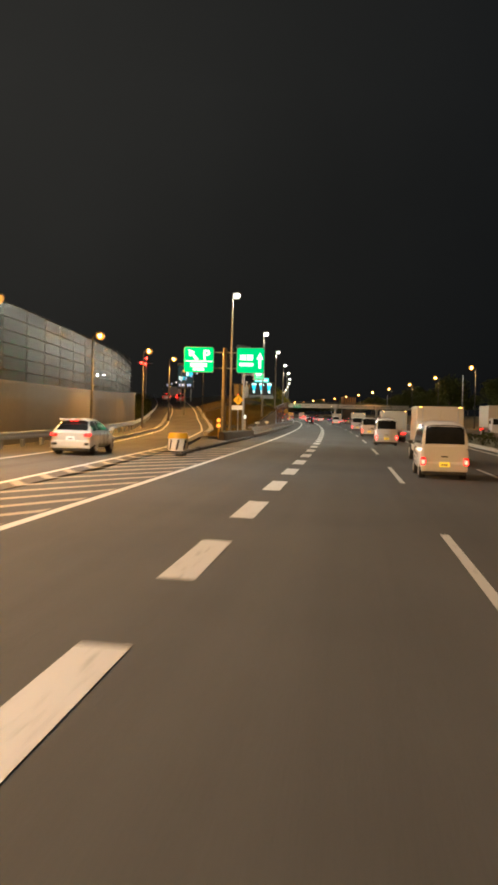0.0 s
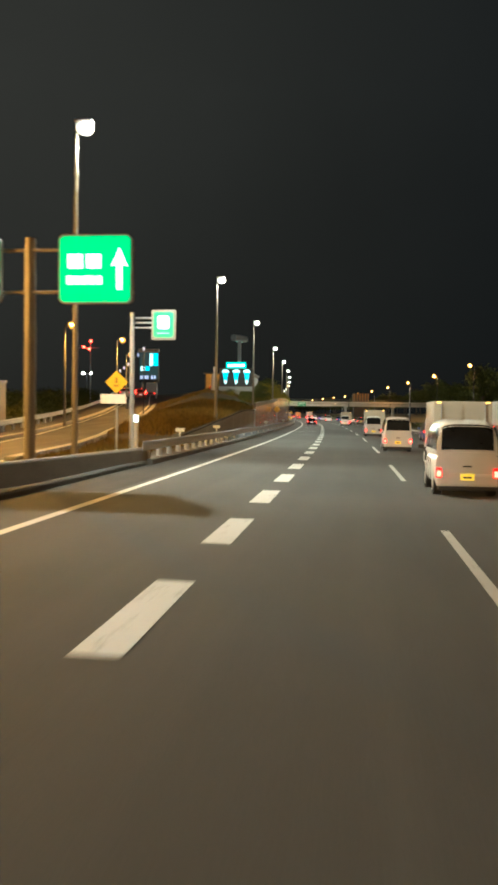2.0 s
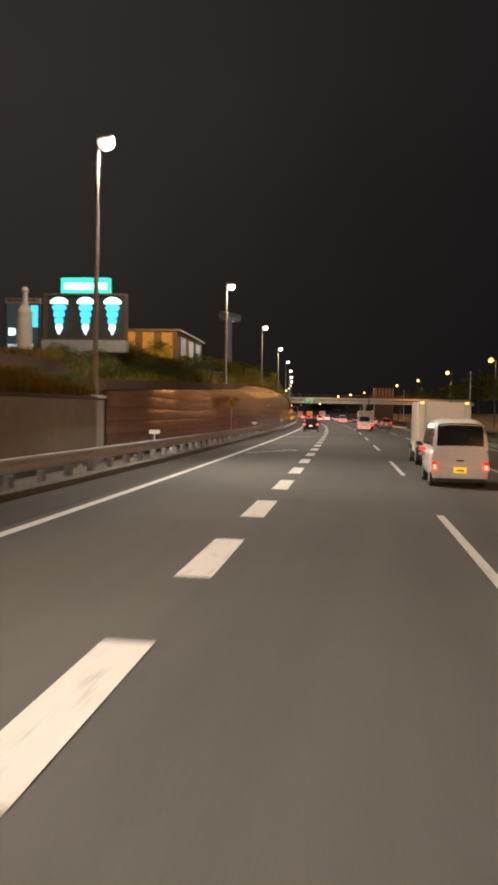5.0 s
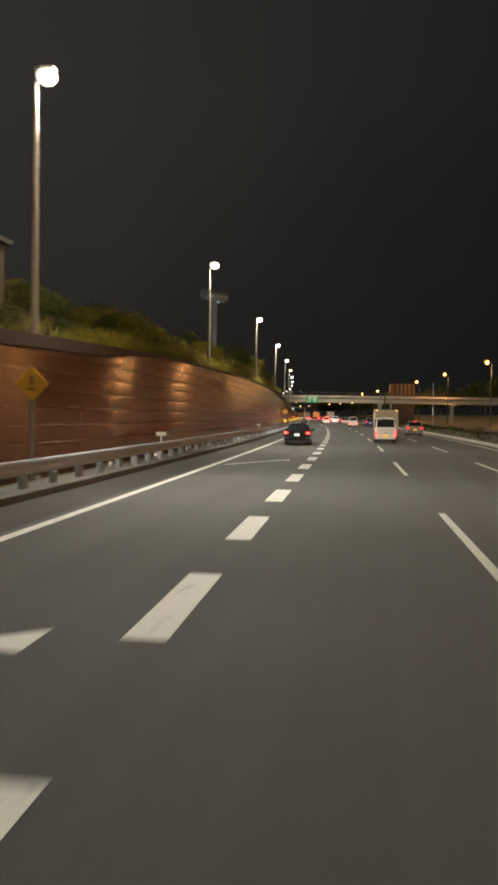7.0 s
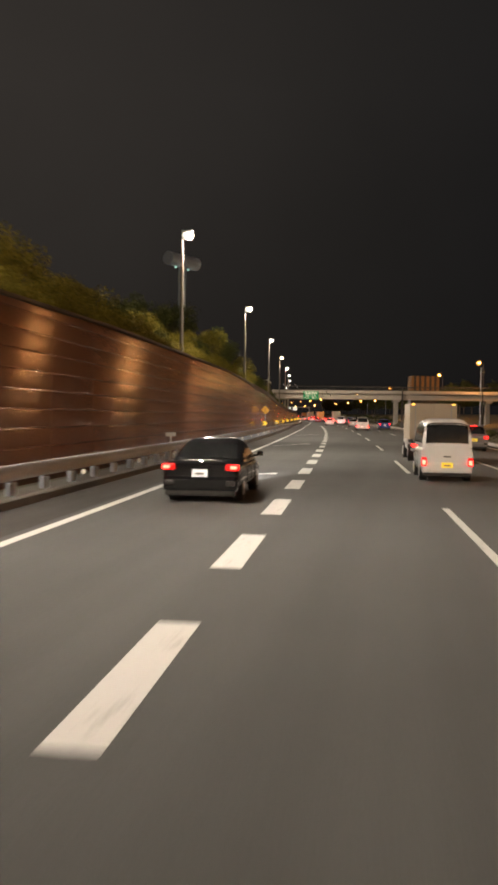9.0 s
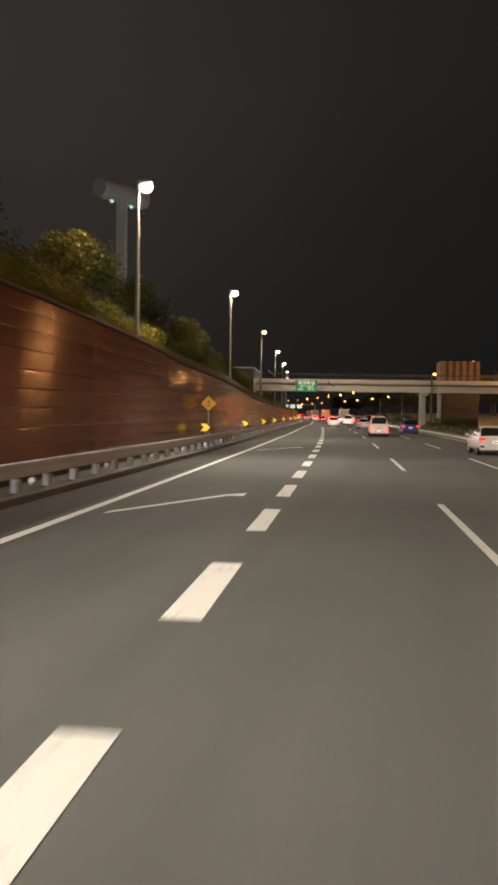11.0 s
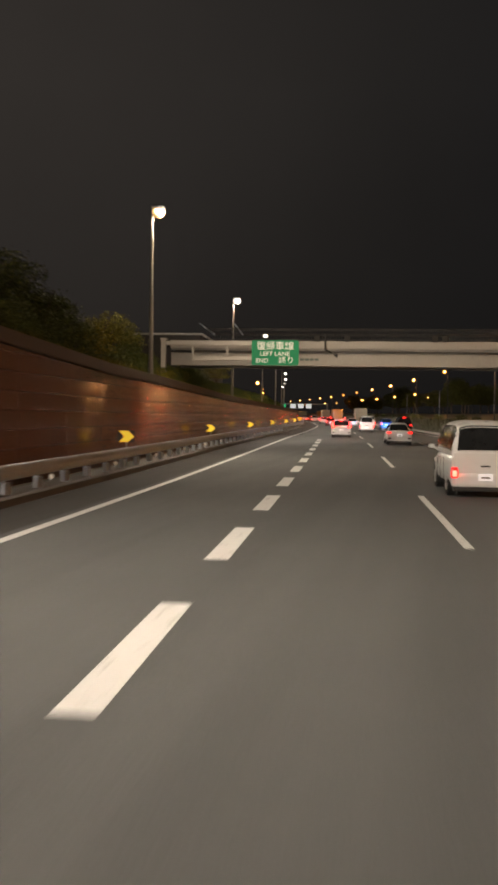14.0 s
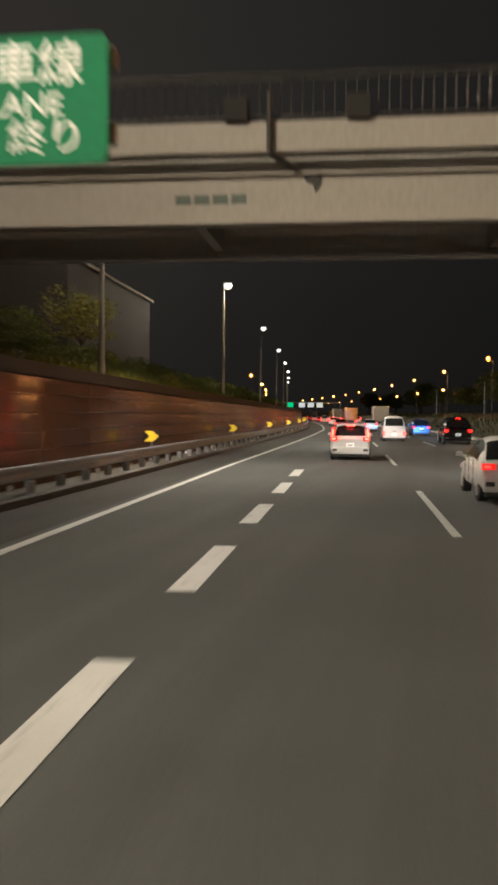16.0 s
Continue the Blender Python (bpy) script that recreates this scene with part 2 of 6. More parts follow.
CONCRETE = surface("concrete", (0.22, 0.21, 0.19), (0.40, 0.38, 0.35), 30, 0.5, 0.85, bump=0.35, stretch=(1, 1, 0.4))
PALE_CONCRETE = surface("painted_girder", (0.345, 0.312, 0.272), (0.42, 0.385, 0.34), 14, 0.35, 0.6, bump=0.12, stretch=(1, 1, 0.3))
DARK_STEEL = surface("dark_steel", (0.03, 0.03, 0.03), (0.07, 0.065, 0.06), 30, 1.5, 0.55, 0.5)
GALVANISED = surface("galvanised_steel", (0.25, 0.28, 0.325), (0.38, 0.42, 0.475), 25, 1.2, 0.55, 0.2, 0.1)
RAIL_STEEL = surface("weathered_rail_steel", (0.30, 0.35, 0.435), (0.43, 0.485, 0.575), 14, 0.5, 0.55, 0.1, 0.08)
FOOTING = surface("pale_blue_footing", (0.40, 0.47, 0.56), (0.55, 0.62, 0.70), 12, 0.8, 0.7, bump=0.2)
POLE_PAINT = surface("pole_paint", (0.14, 0.128, 0.11), (0.21, 0.195, 0.17), 20, 0.8, 0.5, 0.2, 0.08)
WALL_PAINT = surface("noise_panel_paint", (0.180, 0.088, 0.052), (0.275, 0.137, 0.084), 26, 0.35, 0.2, 0.26, 0.0, stretch=(1, 0.3, 1), random_tint=0.08)
# the sheet is brushed along its length, so that gloss spreads upright
_t = WALL_PAINT.node_tree
_b = _t.nodes["Principled BSDF"]
for _l in list(_b.inputs["Roughness"].links):
    _t.links.remove(_l)
_b.inputs["Roughness"].default_value, _b.inputs["Specular IOR Level"].default_value = 0.17, 0.38
_b.inputs["Anisotropic"].default_value = 1.0
_up = _t.nodes.new("ShaderNodeCombineXYZ")
_up.inputs["Z"].default_value = 1.0
_t.links.new(_up.outputs[0], _b.inputs["Tangent"])
SOIL = surface("bare_slope", (0.024, 0.018, 0.007), (0.055, 0.042, 0.016), 9, 0.5, 0.95, bump=0.8)
GUTTER = surface("grimy_gutter", (0.050, 0.046, 0.041), (0.105, 0.097, 0.088), 30, 0.5, 0.88, bump=0.35)
KERB = surface("dirty_kerb", (0.017, 0.016, 0.014), (0.038, 0.035, 0.032), 30, 0.5, 0.88, bump=0.35)
GRASS = surface("dry_grass_ground", (0.05, 0.042, 0.016), (0.14, 0.11, 0.045), 14, 0.4, 0.95, bump=0.9)
BLADE = leafy("grass_blades", (0.050, 0.036, 0.006), (0.17, 0.115, 0.024))
LEAF = leafy("shrub_leaves", (0.024, 0.034, 0.008), (0.105, 0.112, 0.028))
COPING = surface("grimy_coping", (0.050, 0.034, 0.025), (0.105, 0.075, 0.056), 30, 0.5, 0.8, 0.0, 0.25)
LEAF_PALE = leafy("pale_leaves", (0.072, 0.070, 0.009), (0.27, 0.215, 0.030))
LEAF_OLIVE = leafy("olive_leaves", (0.042, 0.043, 0.008), (0.180, 0.158, 0.028))
BARK = surface("bark", (0.05, 0.038, 0.025), (0.12, 0.09, 0.06), 20, 2, 0.9, bump=0.7, stretch=(1, 1, 0.2))
BARRIER = surface("rusty_barrier", (0.060, 0.042, 0.026), (0.13, 0.095, 0.062), 10, 0.25, 0.8, bump=0.2, stretch=(1, 1, 0.35))
RAIL_PALE = surface("weathered_rail", (0.10, 0.085, 0.06), (0.18, 0.15, 0.11), 10, 0.6, 0.6, 0.1, 0.1)
GREY_WALL = surface("retaining_wall", (0.12, 0.108, 0.086), (0.20, 0.18, 0.148), 10, 0.25, 0.36, bump=0.04, stretch=(1, 1, 0.35))
WHITE_GLOW = glowing("lamp_lens_white", (1.0, 0.93, 0.80), 40)
AMBER_GLOW = glowing("lamp_lens_amber", (1.0, 0.42, 0.08), 1.0)
WORN_RIM = glowing("lamp_rim_yellow", (1.0, 0.62, 0.26), 1.2)
WORN_BULB = glowing("lamp_bulb_yellow", (1.0, 0.78, 0.46), 60)
AMBER_BULB = glowing("lamp_bulb_amber", (1.0, 0.42, 0.055), 130)
WHITE_RIM = glowing("lamp_lens_pale", (1.0, 0.92, 0.78), 1.6)
HOUSING = surface("lamp_housing", (0.25, 0.25, 0.24), (0.36, 0.36, 0.35), 20, 2, 0.5, 0.4, 0.05)
SIGN_GREEN_LIT = glowing("lit_sign_green", (0.0, 0.55, 0.20), 1.05)
SIGN_WHITE_LIT = glowing("lit_sign_white", (0.82, 1.0, 0.90), 1.7)
SIGN_GREEN = surface("sign_green", (0.002, 0.15, 0.062), (0.004, 0.20, 0.082), 12, 1.0, 0.8, bump=0.0)
SIGN_WHITE = surface("sign_white", (0.62, 0.64, 0.60), (0.74, 0.75, 0.72), 12, 1.0, 0.45, bump=0.0)
SIGN_YELLOW = surface("sign_yellow", (0.62, 0.34, 0.008), (0.76, 0.43, 0.012), 10, 1.2, 0.45, bump=0.0)
SIGN_BLACK = surface("sign_black", (0.012, 0.012, 0.012), (0.03, 0.03, 0.03), 10, 1.2, 0.5, bump=0.0)
REFLECTOR = surface("reflector", (0.75, 0.72, 0.66), (0.85, 0.83, 0.78), 10, 2, 0.25, bump=0.0)
GLASS = surface("dark_car_glass", (0.010, 0.011, 0.012), (0.018, 0.019, 0.020), 5, 1, 0.08, bump=0.0)
RUBBER = surface("tyre_rubber", (0.012, 0.012, 0.012), (0.03, 0.03, 0.03), 40, 3, 0.85)
RIM = surface("wheel_rim", (0.35, 0.35, 0.36), (0.5, 0.5, 0.5), 20, 2, 0.3, 0.8, 0.0)
BLACK_TRIM = surface("black_trim", (0.015, 0.015, 0.015), (0.035, 0.035, 0.035), 30, 3, 0.5)
TAIL_RED = glowing("tail_light_red", (1.0, 0.014, 0.010), 9.0, (0.4, 0.01, 0.01))
TAIL_HOT = glowing("tail_light_hot", (1.0, 0.021, 0.013), 38.0, (0.4, 0.01, 0.01))
SIGN_AMBER_DARK = surface("faded_symbol", (0.26, 0.13, 0.008), (0.34, 0.18, 0.012), 10, 1.2, 0.5, bump=0.0)
# reflective sheeting, no lamp: a weak emission stands for light thrown back
CHEVRON_GLOW = glowing("chevron_yellow_reflection", (1.0, 0.62, 0.05), 0.55, (0.85, 0.60, 0.03))
TAIL_LENS = glowing("tail_lens", (1.0, 0.010, 0.008), 0.9, (0.35, 0.008, 0.008))
MARKER_AMBER = glowing("marker_amber", (1.0, 0.55, 0.08), 6.0)
PLATE_WHITE = glowing("lit_plate_white", (0.8, 0.82, 0.85), 0.5, (0.7, 0.7, 0.7))
PLATE_YELLOW = glowing("lit_plate_yellow", (0.9, 0.62, 0.06), 0.7, (0.7, 0.5, 0.05))
LED_CYAN = glowing("led_cyan", (0.05, 0.62, 0.85), 1.4)
LED_GREEN = glowing("led_green", (0.02, 0.62, 0.50), 1.1)
LED_PALE = glowing("led_pale", (0.66, 0.98, 1.0), 1.9)
LED_DIM = glowing("led_dim", (0.035, 0.075, 0.080), 0.55, (0.03, 0.03, 0.03))
LED_STRING = glowing("led_string", (0.58, 0.60, 0.92), 0.55)
LED_VIOLET = glowing("led_violet", (0.62, 0.66, 1.0), 1.0)


# ---- mesh helpers ----
def mesh_object(name, bm, material, smooth=False):
    me = bpy.data.meshes.new(name)
    if isinstance(bm, tuple):
        me.from_pydata([tuple(v) for v in bm[0]], [], bm[1])
    else:
        bmesh.ops.recalc_face_normals(bm, faces=bm.faces[:])
        bm.to_mesh(me)
        bm.free()
    for m in material if isinstance(material, (list, tuple)) else (material,):
        me.materials.append(m)
    if smooth:
        for p in me.polygons:
            p.use_smooth = True
        me.set_sharp_from_angle(angle=radians(42))
    return new(name, me)


def part(name, bm, material, parent, label="", smooth=False):
    ob = mesh_object(name, bm, material, smooth)
    ob.parent = parent
    return tagged(ob, label)


def thing(name, label, category, m=None, group=""):
    ob = new(name)
    ob.empty_display_size = 0.2
    if m is not None:
        ob.matrix_basis = m
    return tagged(ob, label, category, group)


def setting(name, bm, material, label, category, smooth=False, kind="structure"):
    return tagged(mesh_object(name, bm, material, smooth), label, category, kind=kind)


def block(bm, c, size, bevel=0.0, m=None):
    """A bevelled block with its centre at c."""
    r = bmesh.ops.create_cube(bm, size=1, matrix=(m or Matrix()) @ Matrix.Translation(c) @ Matrix.Diagonal((*size, 1)))
    if bevel:
        es = {e for v in r["verts"] for e in v.link_edges}
        bmesh.ops.bevel(bm, geom=list(es), offset=bevel, segments=2, affect="EDGES", profile=0.6)
    return bm


def rod(bm, a, b, r0, r1=None, n=10):
    """A tapered round bar from a to b."""
    a, b = Vector(a), Vector(b)
    d = b - a
    m = Matrix.Translation((a + b) / 2) @ d.to_track_quat("Z", "Y").to_matrix().to_4x4()
    bmesh.ops.create_cone(bm, cap_ends=True, segments=n, radius1=r0, radius2=r0 if r1 is None else r1, depth=d.length, matrix=m)
    return bm


def B():
    return bmesh.new()


def strip(rails, step=4.0, s0=0.0, s1=100.0, close=False):
    """A sheet along the road through points (o, z) that may depend on s."""
    n = max(1, int(math.ceil((s1 - s0) / step)))
    vs, fs = [], []
    k = 0
    for i in range(n + 1):
        s = s0 + (s1 - s0) * i / n
        row = rails(s)
        k = len(row)
        vs += [at(s, o, z) for o, z in row]
    last = k if close else k - 1
    for i in range(n):
        for j in range(last):
            a, b = i * k + j, i * k + (j + 1) % k
            fs.append((a, b, b + k, a + k))
    if close:
        fs.append(tuple(range(k)))
        fs.append(tuple(n * k + j for j in reversed(range(k))))
    return vs, fs


def curve_of(points):
    xs, ys = zip(*points)
    return lambda s: float(np.interp(s, xs, ys))


def smooth_step(a, b, x):
    x = min(max((x - a) / (b - a), 0), 1)
    return x * x * (3 - 2 * x)


# ---- the large structure ----
WALL_O = -8.6
wall_top = curve_of(((118, 2.3), (140, 3.0), (156, 3.45), (167, 3.83), (180, 4.2), (195, 4.38), (206, 4.56), (237, 4.65), (255, 4.42),
                     (276, 4.2), (304, 3.37), (323, 3.2), (333, 3.0), (354, 2.8), (420, 2.4), (700, 2.0)))
low_wall = curve_of(((84, 0.7), (100, 1.5), (112, 2.1), (118, 2.3), (128, 2.35)))
ramp_o = curve_of(((-80, -9.2), (0, -9.6), (20, -10.1), (45, -11.1), (60, -12.5), (75, -13.9), (90, -16.2), (110, -19.5), (130, -22.5), (150, -25.8), (180, -31.6), (200, -35.2), (300, -47)))
ramp_z = curve_of(((-80, 0), (45, 0.0), (60, 0.08), (75, 0.25), (90, 0.55), (110, 1.1), (130, 1.9), (150, 2.85), (180, 4.5), (200, 5.2), (300, 6.3)))

_g = ([(-3000, -3000, -0.9), (3000, -3000, -0.9), (3000, 4500, -0.9), (-3000, 4500, -0.9)], [(0, 1, 2, 3)])
ground = setting("ground", _g, GRASS, "dark grassy ground reaching the horizon", "ground")
road = setting("road", strip(lambda s: ((-7.6, -0.5), (-7.6, 0.0), (-5.0, 0.0), (0, 0.0), (5, 0.0), (9.7, 0.0), (9.7, -0.5)), 3, -120, 1100), ASPHALT,
               "worn grey asphalt motorway carriageway, four lanes", "road")
ramp = setting("ramp_road", strip(lambda s: ((ramp_o(s) + 2.4, ramp_z(s) - 0.6), (ramp_o(s) + 2.4, ramp_z(s) + 0.004), (ramp_o(s) - 5.7, ramp_z(s) + 0.004), (ramp_o(s) - 5.7, ramp_z(s) - 0.6)), 3, -80, 300),
               RAMP_ASPHALT, "asphalt exit ramp climbing away from the motorway", "road")

Z_PAINT = 0.008


def line(name, parent, s0, s1, o0, o1, lift=0.0, step=3.0):
    f0, f1 = (o0, o1) if callable(o0) else ((lambda s: o0), (lambda s: o1))
    up = lift if callable(lift) else (lambda s: lift)
    return part(name, strip(lambda s: ((f0(s), Z_PAINT + up(s)), (f1(s), Z_PAINT + up(s))), step, s0, s1), PAINT, parent)


shift = curve_of(((325, 0), (346, 0.35), (364, 0.75), (430, 2.6), (480, 3.0)))  # the left lane closes
edge_o = curve_of(((-100, -5.25), (160, -5.33), (250, -5.45), (285, -5.35), (300, -5.12), (330, -4.88), (346, -4.7), (364, -4.2), (430, -2.1), (480, -1.9)))
line("edge_line", road, -100, 1000, lambda s: edge_o(s) - 0.1, lambda s: edge_o(s) + 0.1, step=3)
line("edge_line", road, -100, 1000, 8.75, 8.93, step=4)
for k in range(-3, 57):
    a = 0.80 + 6.108 * k if k < 38 else 233.42 + 6.13 * (k - 38)
    line("block_dash", road, a - (3.15 if k < 38 else 3.45), a - (0 if k < 38 else 0.08), -2.115 if k < 20 else (-2.07 if k < 38 else -2.0), -1.67, step=4)
for k in range(-1, 30):
    a = 6.66 + 20 * k
    line("lane_dash", road, a, a + 8.5, 1.63, 1.78, step=4.3)
    line("lane_dash", road, a + 1.2, a + 9.7, 5.25, 5.40, step=4.3)
# shoulder strip whose dark colour stands for the weaker light there
part("shoulder", strip(lambda s: ((-7.58, 0.004), (edge_o(s) - 0.28, 0.004)), 3, 60, 700), SHOULDER, road, "asphalt of the shoulder, darkened for the weak light beside the wall")
# lane-drop arrows in the left lane
for s in (143.5, 174.0, 204.6, 235.8, 266.0):
    vs = [at(s + a, -4.6 + b, Z_PAINT + 0.003) for a, b in ((-4.0, -0.35), (-3.6, -0.35), (0.55, 1.45), (0.9, 1.85), (0.15, 1.85), (0.2, 1.5))]
    part("arrow_mark", (vs, [(0, 1, 2, 5), (5, 2, 3, 4)]), PAINT, road)
# the painted nose between motorway and ramp
for k in range(17):
    s = 6.0 + 2.3 * k
    left, mid = ramp_o(s + 2) + 1.75, ramp_o(s) + 1.75 + 0.62
    if mid > -5.9:
        continue
    a, b, c = (s, mid), (s + 2.4 * min(1, (-5.45 - mid) / 1.5) + 2.2, -5.45), (s + 1.2, left)
    vs = [at(p[0] + e, p[1], Z_PAINT + 0.002) for p in (a, b) for e in (0, 0.62)]
    part("hatch_stripe", (vs, [(0, 2, 3, 1)]), GORE_PAINT, road)
    vs = [at(p[0] + e, p[1], Z_PAINT + 0.004) for p in (c, a) for e in (0, 0.62)]
    part("hatch_stripe", (vs, [(0, 2, 3, 1)]), GORE_PAINT, road)
line("edge_line", ramp, -60, 290, lambda s: ramp_o(s) + 1.68, lambda s: ramp_o(s) + 1.86, lift=lambda s: ramp_z(s) + 0.005)
line("edge_line", ramp, -60, 290, lambda s: ramp_o(s) - 1.86, lambda s: ramp_o(s) - 1.68, lift=lambda s: ramp_z(s) + 0.005)

nose_o = curve_of(((59.5, -8.45), (71.2, -7.45)))
setting("gore", strip(lambda s: ((min(ramp_o(s) + 2.6, -7.4), -0.02 + max(0, ramp_z(s) - 0.02)), (-7.3, -0.012)), 2, 28, 72), RAMP_ASPHALT, "asphalt wedge at the exit nose", "road")

# island and bank between motorway and ramp, then the bank behind the noise wall


def bank(s):
    b = smooth_step(104, 150, s)
    top = low_wall(s) if s < 128 else wall_top(s) + 0.38
    edge = 0.22 if s < 84 else top
    ro, rz = ramp_o(s) + 2.4, ramp_z(s)
    if s < 84:
        e = min(0.25, max(0.02, (s - 58) * 0.04))
        n = nose_o(s) - 0.12
        return ((n, e - 0.03), (n - 0.5, e + 0.05), ((-8.2 + ro) / 2, max(e, rz * 0.6)), (ro + 0.6, rz + 0.03), (ro - 0.02, rz - 0.05))
    o1, o2 = -8.9 - 2.4, -8.9 - 5.0
    o1, o2 = max(o1, ro + 0.9), max(o2, ro + 0.5)
    return ((-8.92, top - 0.05), (o1, top + (0.25 + 0.95 * b) * min(1, (s - 80) / 20)), (o2, max(top + 1.9 * b, rz)), (max(ro, -60), rz + 0.03), (max(ro - 0.02, -60), rz - 0.05))


setting("bank", strip(lambda s: bank(s), 2.5, 61, 299), SOIL, "earth bank with dry grass beside the motorway", "bank", True)
setting("bank_far", strip(lambda s: ((-8.92 + shift(s), wall_top(s) + 0.3), (-11.5, wall_top(s) + 1.3), (-15, wall_top(s) + 2.0), (-40, 5.5), (-90, 5.0), (-400, 4.0)), 8, 299, 1000), SOIL,
        "earth bank with shrubs above the noise wall", "bank", True)
setting("upper_ground", strip(lambda s: ((ramp_o(s) - 5.7, ramp_z(s) - 0.03), (ramp_o(s) - 8, ramp_z(s) + 0.4), (-90, ramp_z(s) + 0.8), (-400, 3)), 8, 97, 299), SOIL,
        "dark ground beside the ramp", "ground")

# retaining walls
setting("retaining_wall_ramp", strip(lambda s: ((ramp_o(s) - 5.7, ramp_z(s) - 0.5), (ramp_o(s) - 5.7, ramp_z(s) + 3.05), (ramp_o(s) - 5.62, ramp_z(s) + 3.05),
        (ramp_o(s) - 5.62, ramp_z(s) + 3.2), (ramp_o(s) - 6.2, ramp_z(s) + 3.2), (ramp_o(s) - 6.2, ramp_z(s) - 0.5)), 3, -80, 98, True), GREY_WALL, "tall grey concrete retaining wall beside the ramp", "wall")
setting("retaining_wall_low", strip(lambda s: ((-8.62, -0.2), (-8.62, low_wall(s) - 0.12), (-8.57, low_wall(s) - 0.12), (-8.57, low_wall(s)), (-8.95, low_wall(s)), (-8.95, -0.2)), 3, 84, 127.2, True),
        STAINED_CONCRETE, "stained concrete retaining wall below the bank", "wall")
# added dark strip: its colour holds down the lamplight on the wall's top
setting("trim_low_wall", strip(lambda s: ((-8.555, low_wall(s) - 0.10), (-8.555, low_wall(s) + 0.015), (-8.97, low_wall(s) + 0.015), (-8.97, low_wall(s) - 0.10)), 3, 84, 127.1, True), SOIL,
        "dark cap added over the too brightly lit top of the low retaining wall", "trim")
nose = setting("kerb_island", strip(lambda s: [(o + nose_o(s), z) for o, z in ((-0.18, -0.05), (-0.17, 0.54), (-0.12, 0.60), (0.10, 0.60), (0.16, 0.54), (0.26, -0.05))], 2, 59.6, 71.2, True), BARRIER_CONCRETE,
               "grimy concrete barrier at the exit island", "barrier")
low = setting("kerb_nose", strip(lambda s: ((-7.52, -0.05), (-7.50, 0.11), (-7.45, 0.14), (-7.24, 0.14), (-7.18, 0.10), (-7.16, -0.05)), 2, 43.2, 70.6, True), KERB, "dark low kerb along the exit nose", "kerb")
for s, e, o in ((36.2, 1.1, -7.0), (38.6, 1.5, -7.2), (41.0, 1.7, -7.3)):
    part("kerb_block", strip(lambda q: ((o - 0.17, -0.05), (o - 0.15, 0.11), (o + 0.12, 0.11), (o + 0.16, -0.05)), 1, s, s + e, True), KERB, low)
setting("ramp_kerb", strip(lambda s: ((ramp_o(s) + 2.42, ramp_z(s) - 0.4), (ramp_o(s) + 2.44, ramp_z(s) + 0.28), (ramp_o(s) + 2.78, ramp_z(s) + 0.28), (ramp_o(s) + 2.80, ramp_z(s) - 0.4)), 3, 66, 150, True), CONCRETE,
        "pale concrete kerb along the exit ramp", "kerb")
setting("ramp_kerb_outer", strip(lambda s: ((ramp_o(s) - 2.5, ramp_z(s) - 0.4), (ramp_o(s) - 2.5, ramp_z(s) + 0.16), (ramp_o(s) - 2.2, ramp_z(s) + 0.16), (ramp_o(s) - 2.18, ramp_z(s) - 0.4)), 3, 40, 150, True), CONCRETE,
        "pale concrete kerb along the outer edge of the ramp", "kerb")
setting("kerb_left", strip(lambda s: [(o + shift(s), z) for o, z in ((-7.85, -0.05), (-7.85, 0.20), (-7.12, 0.20), (-7.05, 0.16), (-7.02, -0.05))], 4, 71, 700, True), GUTTER, "concrete gutter kerb under the guardrail", "kerb")
setting("verge_left", strip(lambda s: ((-8.6 + shift(s), 0.08), (-7.8 + shift(s), 0.06)), 4, 84, 700), MEDIAN_GROUND, "narrow earth verge at the foot of the wall", "verge")

# right-hand side: median, opposite carriageway, far verge
berm = curve_of(((-120, 0.55), (150, 0.6), (300, 0.7), (330, 0.95), (360, 1.5), (500, 1.7), (1100, 1.2)))
setting("kerb_right", strip(lambda s: ((9.7, -0.1), (9.7, 0.17), (9.76, 0.2), (9.96, 0.2), (10.0, -0.1)), 4, -120, 1000, True), CONCRETE, "concrete kerb along the median", "kerb")
setting("median", strip(lambda s: ((9.98, 0.15), (10.6, 0.25 + 0.4 * berm(s)), (11.6, berm(s)), (12.6, 0.3 + 0.4 * berm(s)), (13.4, 0.25)), 4, -120, 1000), MEDIAN_GROUND, "dark grassy median mound", "median", True)
setting("road_opposite", strip(lambda s: ((13.4, -0.3), (13.4, 0.25), (24.0, 0.3), (24.0, -0.3)), 4, -120, 1000), ASPHALT, "asphalt carriageway of the opposite direction", "road")
setting("verge_right", strip(lambda s: ((24.0, 0.28), (27.0, 0.9), (34, 2.2), (60, 3.0), (300, 3.0)), 6, -120, 1000), GRASS, "dark grassy verge beyond the opposite lanes", "verge", True)

